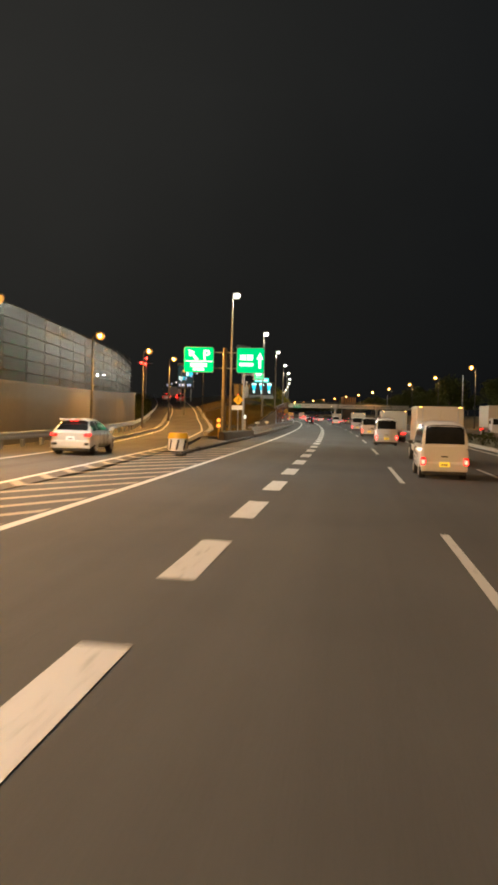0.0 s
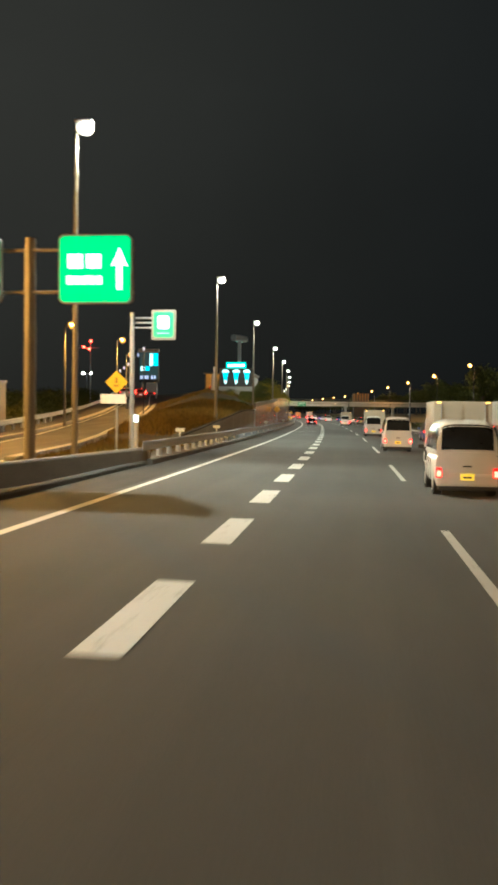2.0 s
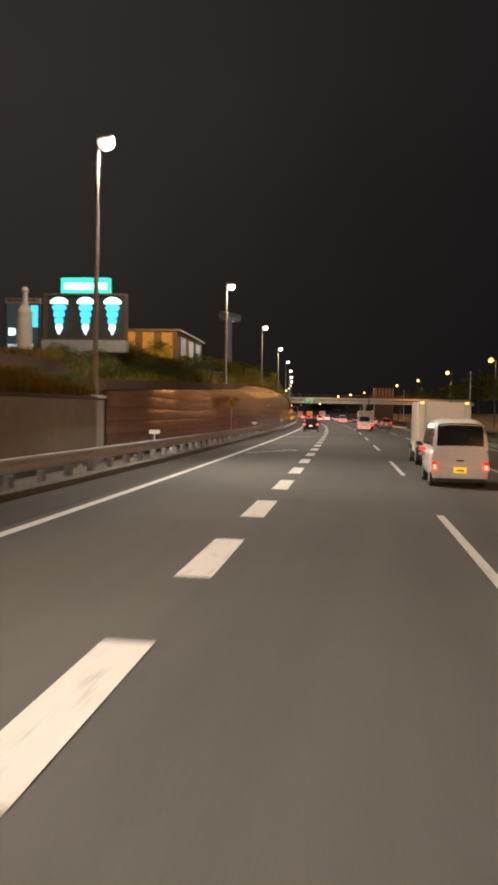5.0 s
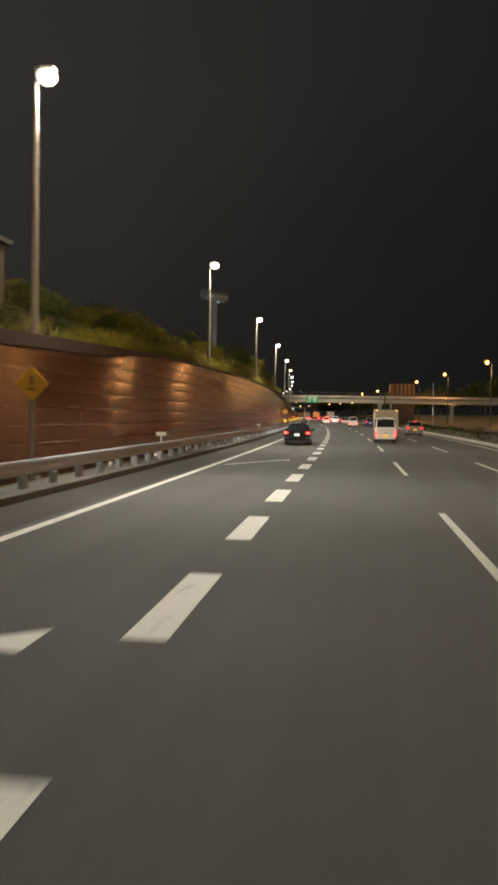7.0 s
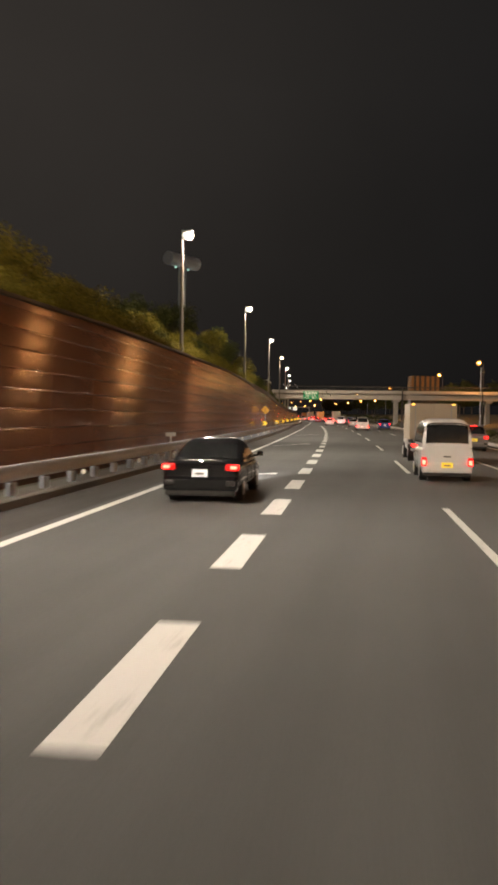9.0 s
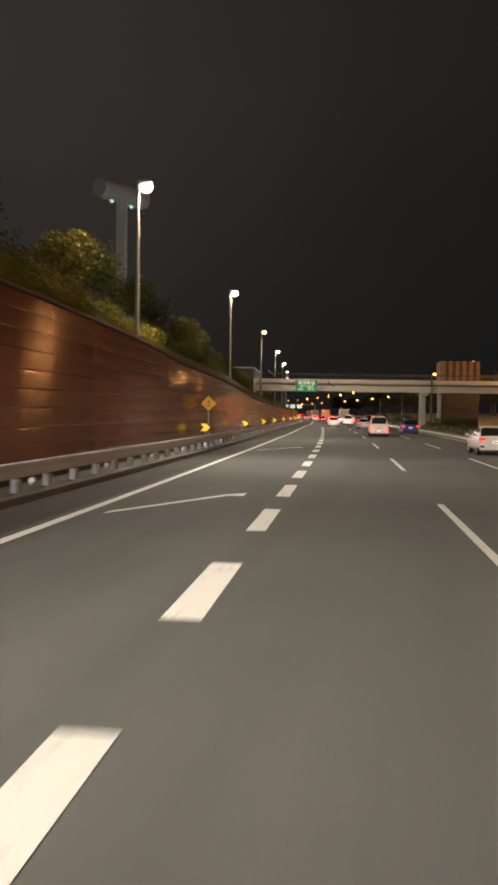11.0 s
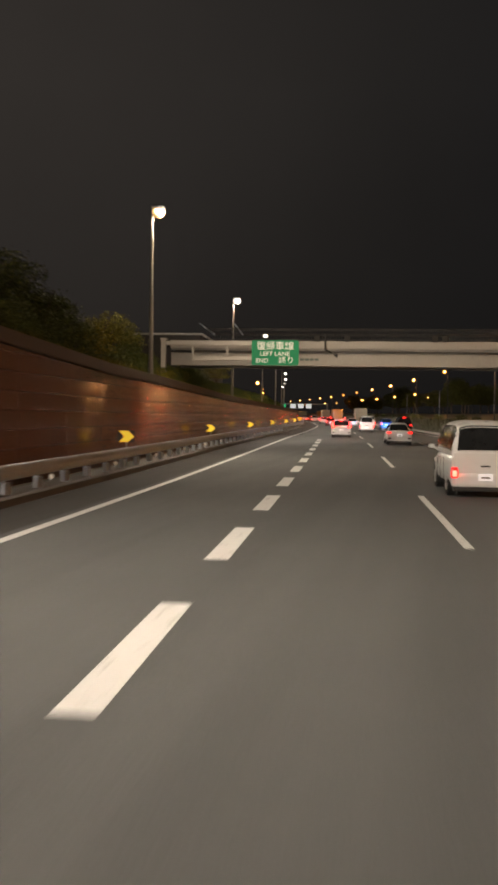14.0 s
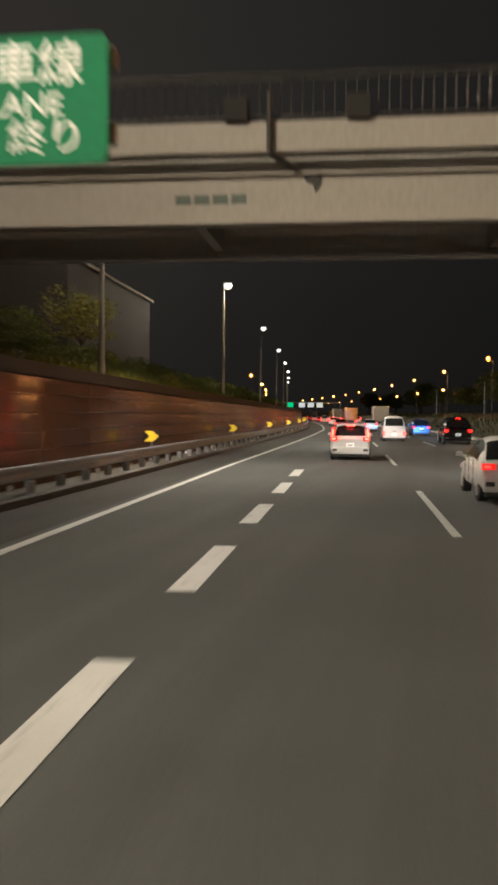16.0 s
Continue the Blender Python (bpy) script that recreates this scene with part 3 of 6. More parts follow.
# ---- guardrails ----


def guardrail(name, s0, s1, o, z, label, post_every, post_last, facing=1):
    f = facing
    front = ((0.0, 0.405), (0.018, 0.42), (0.026, 0.455), (0.026, 0.50), (0.012, 0.545), (0.006, 0.575), (0.012, 0.605), (0.026, 0.65), (0.026, 0.70), (0.018, 0.732), (0.0, 0.745))
    prof = front + tuple((a - 0.014, b) for a, b in reversed(front))
    base = setting(name, strip(lambda s: [(o(s) + f * a, z(s) + b) for a, b in prof], 3, s0, s1, True), RAIL_STEEL, label, "guardrail")
    post = B()
    rod(post, (0, 0, -0.3), (0, 0, 0.72), 0.057, n=8)
    block(post, (0.05, 0, 0.575), (0.07, 0.07, 0.30), 0.01)
    block(post, (0.08, 0, 0.20), (0.12, 0.30, 0.34), 0.03)
    first = None
    s = s0 + 1
    while s < post_last:
        if first is None:
            first = ob = part("post", post, GALVANISED, base)
        else:
            ob = new("post", first.data)
            ob.parent = base
        ob.matrix_basis = spot(s, o(s) - 0.10 * f, z(s)) @ Matrix.Diagonal((f, 1, 1, 1))
        s += post_every
    return base


rail = guardrail("guardrail_left", 70.5, 640, lambda s: -7.3 + shift(s), lambda s: 0.1, "pale galvanised W-beam steel guardrail on pale footed posts", 2.0, 372)
guardrail("guardrail_ramp", -60, 200, lambda s: ramp_o(s) - 4.3, lambda s: ramp_z(s), "steel W-beam guardrail along the ramp", 3.0, 110)

# ---- street lamps ----


def street_lamp(height, reach, lens, bulb, label, group, lens_size=(0.29, 0.16, 0.24), coat=POLE_PAINT):
    t = thing("street_lamp", label, "street lamp", group=group)
    b = B()
    rod(b, (0, 0, 0), (0, 0, height - 0.25), 0.105, 0.058, 12)
    part("pole", b, coat, t, smooth=True)
    b = B()
    block(b, (0, 0, 0.02), (0.40, 0.40, 0.04), 0.008)
    rod(b, (0, 0, 0.0), (0, 0, 0.5), 0.125, 0.115, 12)
    part("base", b, coat, t)
    b = B()
    rod(b, (0, 0, height - 0.35), (0.03, 0, height - 0.02), 0.055, 0.05)
    rod(b, (0.02, 0, height - 0.04), (reach - 0.25, 0, height + 0.02), 0.048, 0.045)
    part("arm", b, coat, t, smooth=True)
    b = B()
    block(b, (reach, 0, height + 0.17), (0.60, 0.32, 0.11), 0.05)
    head = part("lamp_head", b, HOUSING, t)
    # lens larger than a real one: the glare round the lamp is modelled in
    b = B()
    bmesh.ops.create_uvsphere(b, u_segments=14, v_segments=8, radius=1, matrix=Matrix.Translation((reach + 0.03, 0, height - 0.02)) @ Matrix.Diagonal((*lens_size, 1)))
    part("lens", b, lens, head, "glowing lamp lens, oversized to stand for its glare", True)
    b = B()
    bmesh.ops.create_uvsphere(b, u_segments=12, v_segments=8, radius=1, matrix=Matrix.Translation((reach + 0.03, 0, height - 0.02)) @ Matrix.Diagonal((lens_size[0] * 0.5, lens_size[1] * 1.3, lens_size[2] * 0.5, 1)))
    part("bulb", b, bulb, head, "white-hot lamp bulb", True)
    return t


def put_lamp(src, s, o, foot, head):
    """A copy of a lamp with its pole cut so that its head hangs at the height `head`."""
    ob = copy_thing(src, spot(s, o, foot))
    hgt = head - foot
    for c in ob.children:
        if c.name.startswith(("arm", "lamp_head")):
            c.location = (0, 0, hgt - 10.4)
        elif c.name.startswith("pole"):
            c.scale = (1, 1, (hgt - 0.2) / 10.2)
    return ob


white = street_lamp(10.4, 0.25, WHITE_RIM, WHITE_GLOW, "tall painted steel street lamp glowing white", "white lamps along the motorway")
# poles and heads for the added fill lamps, which stay out of view
for s in FILL_S:
    put_lamp(white, s, -13.5, 0.0, 10.95)
for s in LAMP_S:
    if s > 52:
        foot = 0.3 if s < 84 else (low_wall(s) - 0.02 if s < 118 else (2.35 if s < 130 else wall_top(s) + 0.4))
        ob = put_lamp(white, s, -8.78, foot, 10.95)
        if s == WORN_S:
            tagged(ob, "tall painted steel street lamp glowing a dimmer yellow", "street lamp", "white lamps along the motorway")
            for c in ob.children_recursive:
                if c.name.startswith(("lens", "bulb")):
                    c.material_slots[0].link = "OBJECT"
                    c.material_slots[0].material = WORN_RIM if c.name.startswith("lens") else WORN_BULB
amber = street_lamp(10.4, -0.8, AMBER_GLOW, AMBER_BULB, "tall steel street lamp glowing amber", "amber lamps beyond the opposite lanes", (0.42, 0.22, 0.40), DARK_STEEL)
for s in AMBER_S:
    put_lamp(amber, s, 24.6, 0.35, 10.95)
for k in range(5):
    put_lamp(amber, 520 + 62 * k, 44, 2.0, 8.4)
for k in range(9):
    put_lamp(amber, 545 + 41 * k, 33, 1.0, 8.6)
for k in range(6):
    put_lamp(amber, 470 + 48 * k, -14.0, wall_top(470) + 1.7, 9.0)
ramp_lamp = street_lamp(10.4, 0.5, AMBER_GLOW, AMBER_BULB, "steel lamp glowing amber at the edge of the ramp", "amber lamps along the ramp", (0.30, 0.17, 0.28))
for s, o, z in RAMP_LAMPS:
    put_lamp(ramp_lamp, s, o - 0.5, ramp_z(s) - 0.02, z)
for src in (white, amber, ramp_lamp):
    for o in (*src.children_recursive, src):
        bpy.data.objects.remove(o)

# barrier on top of the retaining wall: posts, rails and dull panels
barrier = thing("sound_barrier", "weathered steel sound barrier on the retaining wall", "barrier")
for k in range(43):
    s0 = -78 + 4.0 * k
    for h0, h1 in ((3.2, 3.9), (3.9, 4.6), (4.6, 5.3), (5.3, 6.0), (6.0, 6.7), (6.7, 7.1)):
        top = 7.1 - 0.012 * max(0, s0 - 60)
        if h0 < top - 0.1 and h1 > ramp_z(s0) + 3.25:
            lo, hi = max(h0, ramp_z(s0) + 3.2), min(h1, top)
            part("panel", strip(lambda s: ((ramp_o(s) - 6.02, lo), (ramp_o(s) - 6.02, hi - 0.012), (ramp_o(s) - 6.08, hi - 0.012), (ramp_o(s) - 6.08, lo)), 4, s0 + 0.07, s0 + 3.93, True), BARRIER_PANEL, barrier)
for h in (3.75, 4.42, 5.08, 5.72, 6.38, 7.06):
    part("rail", strip(lambda s: ((ramp_o(s) - 6.00, h), (ramp_o(s) - 5.96, h + 0.006), (ramp_o(s) - 5.96, h + 0.026), (ramp_o(s) - 6.00, h + 0.032)), 4, -80, 95, True), RAIL_PALE, barrier)
for k in range(44):
    s = -78 + 4.0 * k
    b = B()
    block(b, (0, 0, 1.9), (0.08, 0.07, 3.9), 0.01)
    ob = part("post", b, BARRIER, barrier)
    ob.matrix_basis = spot(s, ramp_o(s) - 6.14, ramp_z(s) + 3.2)

# ---- signs ----


def rounded_panel(w, h, d, r=0.12, cz=0.0):
    """A sign panel in the x-z plane, facing -y, with rounded corners."""
    pts = []
    for cx, cy, a0 in ((w / 2 - r, h / 2 - r, 0), (-w / 2 + r, h / 2 - r, 90), (-w / 2 + r, -h / 2 + r, 180), (w / 2 - r, -h / 2 + r, 270)):
        pts += [(cx + r * math.cos(radians(a0 + 18 * i)), cy + r * math.sin(radians(a0 + 18 * i))) for i in range(6)]
    n = len(pts)
    vs = [(x, -d / 2, z + cz) for x, z in pts] + [(x, d / 2, z + cz) for x, z in pts]
    fs = [tuple(range(n)), tuple(reversed(range(n, 2 * n)))] + [(i, i + n, (i + 1) % n + n, (i + 1) % n) for i in range(n)]
    b = B()
    me = bpy.data.meshes.new("tmp")
    me.from_pydata(vs, [], fs)
    b.from_mesh(me)
    bpy.data.meshes.remove(me)
    return b


def plate(points, d=0.012):
    """A flat figure in the x-z plane, d thick, its face towards -y."""
    b = B()
    f = [b.verts.new((x, -d / 2, z)) for x, z in points]
    g = [b.verts.new((x, d / 2, z)) for x, z in points]
    n = len(points)
    b.faces.new(f)
    b.faces.new(list(reversed(g)))
    for i in range(n):
        b.faces.new((f[i], g[i], g[(i + 1) % n], f[(i + 1) % n]))
    return b


def words(text, height, material, parent, x, y, z, width=None, name="lettering"):
    """Raised lettering that faces -y."""
    cu = bpy.data.curves.new(name, "FONT")
    cu.body, cu.size, cu.align_x, cu.extrude, cu.offset = text, height, "CENTER", 0.004, 0.008 * height
    ob = new(name, cu)
    dg = bpy.context.evaluated_depsgraph_get()
    me = bpy.data.meshes.new_from_object(ob.evaluated_get(dg))
    bpy.data.objects.remove(ob)
    me.materials.clear()
    me.materials.append(material)
    ob = new(name, me)
    k = 1.0
    if width:
        xs = [v.co.x for v in me.vertices]
        k = width / max(0.01, max(xs) - min(xs))
    ob.parent = parent
    ob.matrix_basis = Matrix.Translation((x, y, z)) @ Matrix.Rotation(radians(90), 4, "X") @ Matrix.Diagonal((k, 1, 1, 1))
    return ob


def bars(parent, x0, z0, w, h, rows, y, material, name="text_bar", count=3):
    """Unreadable writing as plain bars."""
    for r in range(rows):
        for c in range(count):
            ww = w / count * 0.82
            b = B()
            block(b, (x0 + (c + 0.5) * w / count, y, z0 - (r + 0.5) * h / rows), (ww, 0.012, h / rows * 0.62))
            part(name, b, material, parent)


def arrow_up(x, z, h, w):
    return [(x - w * 0.17, z), (x + w * 0.17, z), (x + w * 0.17, z + h * 0.58), (x + w * 0.5, z + h * 0.55), (x, z + h), (x - w * 0.5, z + h * 0.55), (x - w * 0.17, z + h * 0.58)]


# two lit guide signs on one post
g = thing("guide_sign_post", "steel post carrying two lit green motorway guide signs", "road sign", spot(63.2, -8.8, 0.08))
b = B()
rod(b, (0, 0.12, -0.3), (0, 0.12, 6.55), 0.165, 0.15, 14)
part("post", b, POLE_PAINT, g, smooth=True)
b = B()
block(b, (0, 0.12, 0.02), (0.6, 0.6, 0.06), 0.01)
part("base_plate", b, GALVANISED, g)
for z in (5.05, 6.2):
    b = B()
    rod(b, (-2.95, 0.05, z), (2.95, 0.05, z), 0.05)
    part("cross_arm", b, POLE_PAINT, g, smooth=True)
for x, side in ((-1.85, "ramp"), (1.93, "ahead")):
    wide = 2.2 if side == "ramp" else 2.04
    b = rounded_panel(wide, 1.86, 0.16, 0.16, 5.64)
    bmesh.ops.translate(b, verts=b.verts[:], vec=(x, -0.1, 0))
    p = part("sign_panel", b, HOUSING, g, "pale framed lit green guide sign")
    b = rounded_panel(wide - 0.08, 1.78, 0.02, 0.14, 5.64)
    bmesh.ops.translate(b, verts=b.verts[:], vec=(x, -0.19, 0))
    part("sign_face", b, SIGN_GREEN_LIT, p)
    if side == "ramp":
        b = plate(arrow_up(0, 0, 0.98, 0.50))
        bmesh.ops.transform(b, matrix=Matrix.Translation((x - 0.10, -0.21, 5.62)) @ Matrix.Rotation(radians(-42), 4, "Y"), verts=b.verts[:])
        part("arrow", b, SIGN_WHITE_LIT, p)
        words("P", 1.02, SIGN_WHITE_LIT, p, x + 0.56, -0.206, 5.64)
        b = B()
        block(b, (x, -0.205, 5.52), (2.0, 0.012, 0.06))
        part("rule", b, SIGN_WHITE_LIT, p)
        bars(p, x - 0.62, 5.46, 1.24, 0.40, 1, -0.205, SIGN_WHITE_LIT, count=4)
        bars(p, x - 0.42, 5.10, 0.84, 0.30, 1, -0.205, SIGN_WHITE_LIT, count=3)
    else:
        b = plate(arrow_up(x + 0.68, 5.08, 1.14, 0.48))
        bmesh.ops.translate(b, verts=b.verts[:], vec=(0, -0.205, 0))
        part("arrow", b, SIGN_WHITE_LIT, p)
        bars(p, x - 0.80, 6.16, 1.02, 0.62, 1, -0.205, SIGN_WHITE_LIT, count=2)
        bars(p, x - 0.80, 5.52, 1.02, 0.36, 1, -0.205, SIGN_WHITE_LIT, count=5)

g = thing("small_guide_sign", "pale steel post with a small lit green sign on an arm", "road sign", spot(73.3, -8.4, 0.2))
b = B()
rod(b, (0, 0, -0.3), (0, 0, 5.55), 0.10, 0.09, 12)
part("post", b, GALVANISED, g, smooth=True)
for z in (4.96, 5.15, 5.34):
    b = B()
    rod(b, (0, 0, z), (0.8, 0, z), 0.04)
    part("arm", b, GALVANISED, g, smooth=True)
b = rounded_panel(0.94, 1.15, 0.14, 0.05, 5.07)
bmesh.ops.translate(b, verts=b.verts[:], vec=(1.26, -0.05, 0))
p = part("sign_panel", b, HOUSING, g)
b = rounded_panel(0.78, 0.98, 0.02, 0.1, 5.07)
bmesh.ops.translate(b, verts=b.verts[:], vec=(1.26, -0.13, 0))
part("sign_face", b, glowing("small_sign_green", (0.045, 0.42, 0.17), 0.9), p)
b = rounded_panel(0.44, 0.50, 0.014, 0.10, 5.16)
bmesh.ops.translate(b, verts=b.verts[:], vec=(1.26, -0.15, 0))
part("symbol", b, SIGN_WHITE_LIT, p)
bars(p, 1.0, 4.78, 0.5, 0.08, 1, -0.145, glowing("dim_sign_writing", (0.30, 0.75, 0.50), 0.9), count=4)


def diamond_sign(s, o, foot, height, group="yellow warning signs"):
    d = thing("warning_sign", "yellow diamond warning sign on a steel post", "road sign", spot(s, o, foot), group)
    b = B()
    rod(b, (0, 0.05, -0.2), (0, 0.05, height + 0.35), 0.038, n=10)
    part("post", b, GALVANISED, d, smooth=True)
    b = rounded_panel(0.62, 0.62, 0.02, 0.05, 0)
    bmesh.ops.transform(b, matrix=Matrix.Translation((0, -0.005, height)) @ Matrix.Rotation(radians(45), 4, "Y"), verts=b.verts[:])
    p = part("sign_panel", b, SIGN_YELLOW, d)
    for z, w, h in ((0.07, 0.10, 0.22), (-0.13, 0.20, 0.07)):
        b = B()
        block(b, (0, -0.02, height + z), (w, 0.012, h))
        part("symbol_bar", b, SIGN_AMBER_DARK, p)
    return d


d = diamond_sign(72.2, -8.72, 0.25, 2.75)
b = B()
block(b, (-0.12, -0.01, 2.12), (1.0, 0.02, 0.36), 0.006)
part("sub_plate", b, SIGN_WHITE, d, "white sub-plate with faint lines")
diamond_sign(157.9, -8.05, 0.1, 2.5)
diamond_sign(265.0, -8.05, 0.1, 2.4)

# chevrons along the bend


def chevron_sign(m):
    c = thing("chevron_sign", "small black board with a bold yellow reflective chevron, its reflection made as glow", "road sign", m, "chevron boards along the wall")
    b = B()
    rod(b, (0, 0.04, -0.2), (0, 0.04, 1.2), 0.03, n=8)
    part("post", b, GALVANISED, c, smooth=True)
    b = rounded_panel(0.62, 0.42, 0.02, 0.04, 1.08)
    p = part("board", b, SIGN_BLACK, c)
    for x in (-0.27,):
        b = plate([(x, 1.28), (x + 0.34, 1.28), (x + 0.56, 1.08), (x + 0.34, 0.88), (x, 0.88), (x + 0.2, 1.08)])
        bmesh.ops.translate(b, verts=b.verts[:], vec=(0, -0.018, 0))
        part("chevron", b, CHEVRON_GLOW, p)
    return c


c = chevron_sign(spot(263.2, -7.95, 0.08))
for k in range(1, 13):
    copy_thing(c, spot(263.2 + 20.4 * k, -7.85 + shift(263.2 + 20.4 * k), 0.08))

# distance plates on short posts
k_post = thing("distance_post", "small white plate on a short post behind the guardrail", "marker post", spot(171.5, -7.75, 0.08), "distance posts")
b = B()
rod(b, (0, 0.02, -0.2), (0, 0.02, 0.98), 0.03, n=8)
part("post", b, SIGN_WHITE, k_post)
b = rounded_panel(0.42, 0.16, 0.02, 0.03, 1.02)
part("plate", b, SIGN_WHITE, k_post)
for s in (80.0, 92.0, 131.5, 212.0, 280.3):
    copy_thing(k_post, spot(s, -7.75, 0.08))
# delineators on the rail
r_first = thing("delineator", "small round white reflector on the guardrail", "reflector", spot(90, -7.18, 0.40), "reflectors on the guardrail")
b = B()
rod(b, (0, -0.02, 0.03), (0, 0.02, 0.03), 0.06, n=12)
part("disc", b, REFLECTOR, r_first)
b = B()
block(b, (-0.03, 0.012, -0.03), (0.03, 0.02, 0.10), 0.004)
part("bracket", b, GALVANISED, r_first)
for k in range(1, 56):
    copy_thing(r_first, spot(90 + 6 * k, -7.18 + shift(90 + 6 * k), 0.40))

# exit nose: striped cushion drum and amber beacon
drum = thing("crash_cushion", "yellow-topped white crash cushion drum at the exit nose", "crash barrier", spot(41.5, -8.05, 0.0))
b = B()
rod(b, (0, 0, 0), (0, 0, 0.62), 0.48, 0.46, 20)
part("drum", b, REFLECTOR, drum, smooth=False)
b = B()
rod(b, (0, 0, 0.60), (0, 0, 0.86), 0.50, 0.44, 20)
part("cap", b, SIGN_YELLOW, drum, "yellow cap")
for a in range(0, 360, 45):
    b = B()
    block(b, (0, -0.475, 0.3), (0.10, 0.012, 0.5), m=Matrix.Rotation(radians(a), 4, "Z") @ Matrix.Rotation(radians(12), 4, "Y"))
    part("stripe", b, SIGN_BLACK, drum)
beacon = thing("warning_beacon", "amber flashing beacon on a short post at the exit nose", "beacon", spot(60.6, -8.75, 0.25))
b = B()
rod(b, (0, 0.05, -0.2), (0, 0.05, 1.25), 0.05, n=10)
part("post", b, SIGN_YELLOW, beacon)
BEACON = glowing("beacon_lens", (1.0, 0.40, 0.05), 1.7)
for z in (1.12, 0.74):
    b = B()
    rod(b, (0, 0.12, z), (0, -0.06, z), 0.17, 0.17, 16)
    c = part("casing", b, BLACK_TRIM, beacon)
    b = B()
    rod(b, (0, -0.06, z), (0, -0.11, z), 0.14, 0.10, 16)
    part("lens", b, BEACON, c, "glowing amber lens")
marker = thing("lit_marker_post", "pale square post with a glowing white lamp on top", "marker post", spot(73.4, -8.3, 0.2))
b = B()
block(b, (0, 0, 0.60), (0.24, 0.24, 1.3), 0.03)
part("post", b, PALE_CONCRETE, marker)
b = B()
block(b, (0, 0, 1.27), (0.30, 0.30, 0.05), 0.015)
part("collar", b, GALVANISED, marker)
b = B()
block(b, (0, 0, 1.43), (0.25, 0.25, 0.28), 0.05)
part("lamp", b, glowing("marker_lamp", (0.85, 1.0, 0.92), 2.2), marker, "glowing white lamp")
b = B()
block(b, (0, 0, 1.60), (0.30, 0.30, 0.05), 0.015)
part("cap", b, GALVANISED, marker)
pil = setting("pilaster", block(block(B(), (0, 0, 1.17), (0.5, 0.95, 2.5), 0.02), (0, 0, 2.36), (0.62, 1.07, 0.1), 0.02), FOOTING, "pale bluish concrete lamp footing at the end of the noise wall", "pilaster")
pil.matrix_basis = spot(126.7, -8.82, 0)

# ---- footbridge ----
BR = 325.5
bridge = thing("footbridge", "pale steel girder footbridge crossing the motorway", "bridge", spot(BR, 0, 0))
for y in (0.07, 3.53):
    b = B()
    block(b, (13.5, y, 6.08), (48.0, 0.14, 0.46), 0.02)
    part("fascia", b, PALE_CONCRETE, bridge)
b = B()
block(b, (13.5, 1.8, 5.86), (48.0, 3.3, 0.22))
part("deck_slab", b, CONCRETE, bridge)
for y in (0.30, 3.30):
    b = B()
    block(b, (14.0, y, 5.22), (49.0, 0.05, 0.72))
    block(b, (14.0, y, 4.86), (49.0, 0.30, 0.05), 0.008)
    block(b, (14.0, y, 5.58), (49.0, 0.30, 0.04), 0.008)
    part("girder", b, PALE_CONCRETE, bridge)
b = B()
block(b, (14.0, 1.8, 5.74), (48.5, 2.9, 0.03))
part("soffit_plate", b, PALE_CONCRETE, bridge)
for k in range(9):
    b = B()
    block(b, (-7.5 + 5.0 * k, 1.8, 5.25), (0.16, 2.95, 0.5))
    part("cross_beam", b, PALE_CONCRETE, bridge)
for y in (0.1, 3.5):
    b = B()
    rod(b, (-8.3, y, 7.02), (37.0, y, 7.02), 0.03)
    part("handrail", b, DARK_STEEL, bridge)
    b = B()
    for z in (6.40, 6.94):
        rod(b, (-8.3, y, z), (37.0, y, z), 0.02, n=6)
    part("rail", b, DARK_STEEL, bridge)
baluster = mesh_object("baluster", rod(B(), (0, 0, 6.28), (0, 0, 7.0), 0.012, n=6), DARK_STEEL)
baluster.parent, baluster.location = bridge, (-8.3, 0.1, 0)
for k in range(1, 200):
    ob = new("baluster", baluster.data)
    ob.parent, ob.location = bridge, (-8.3 + 0.16 * k, 0.1, 0)
for x in (-1.75, 0.05, 5.1, 5.7):
    b = B()
    block(b, (x, -0.06, 6.46), (0.34, 0.14, 0.36), 0.02)
    part("junction_box", b, KERB, bridge)
b = B()
rod(b, (-1.25, -0.1, 6.7), (-1.25, -0.1, 5.80), 0.045)
rod(b, (-1.25, -0.1, 5.80), (-0.85, 0.1, 5.62), 0.045)
part("drain_pipe", b, DARK_STEEL, bridge)
b = plate([(-0.80, 5.64), (-0.48, 5.64), (-0.50, 5.45), (-0.58, 5.30), (-0.62, 5.42), (-0.72, 5.46)], 0.04)
bmesh.ops.translate(b, verts=b.verts[:], vec=(0, 0.26, 0))
part("drip_plate", b, DARK_STEEL, bridge)
bars(bridge, -2.75, 5.34, 1.15, 0.22, 1, 0.265, surface("faded_lettering", (0.10, 0.125, 0.11), (0.17, 0.20, 0.18), 30, 4), "name_bar", 4)
for x in (10.6, 26.0):
    b = B()
    block(b, (x, 1.8, 2.3), (0.75, 0.9, 5.0), 0.08)
    block(b, (x, 1.8, 4.62), (1.1, 3.2, 0.40), 0.06)
    part("pier", b, CONCRETE, bridge)
b = B()
rod(b, (11.5, -0.05, 0.1), (11.5, -0.05, 6.9), 0.12)
part("down_pipe", b, DARK_STEEL, bridge)
for x, dx in ((-7.9, -0.9), (-6.2, -0.5)):
    b = B()
    rod(b, (x, 0.5, 6.7), (x + dx, 0.5, 7.35), 0.06, 0.03)
    part("strut", b, GALVANISED, bridge)
# the side frame that carries the lane sign stands in front of the bridge
frame_post = thing("sign_gantry", "pale steel cantilever gantry carrying the lane sign", "gantry", spot(321.95, -10.2, 3.4))
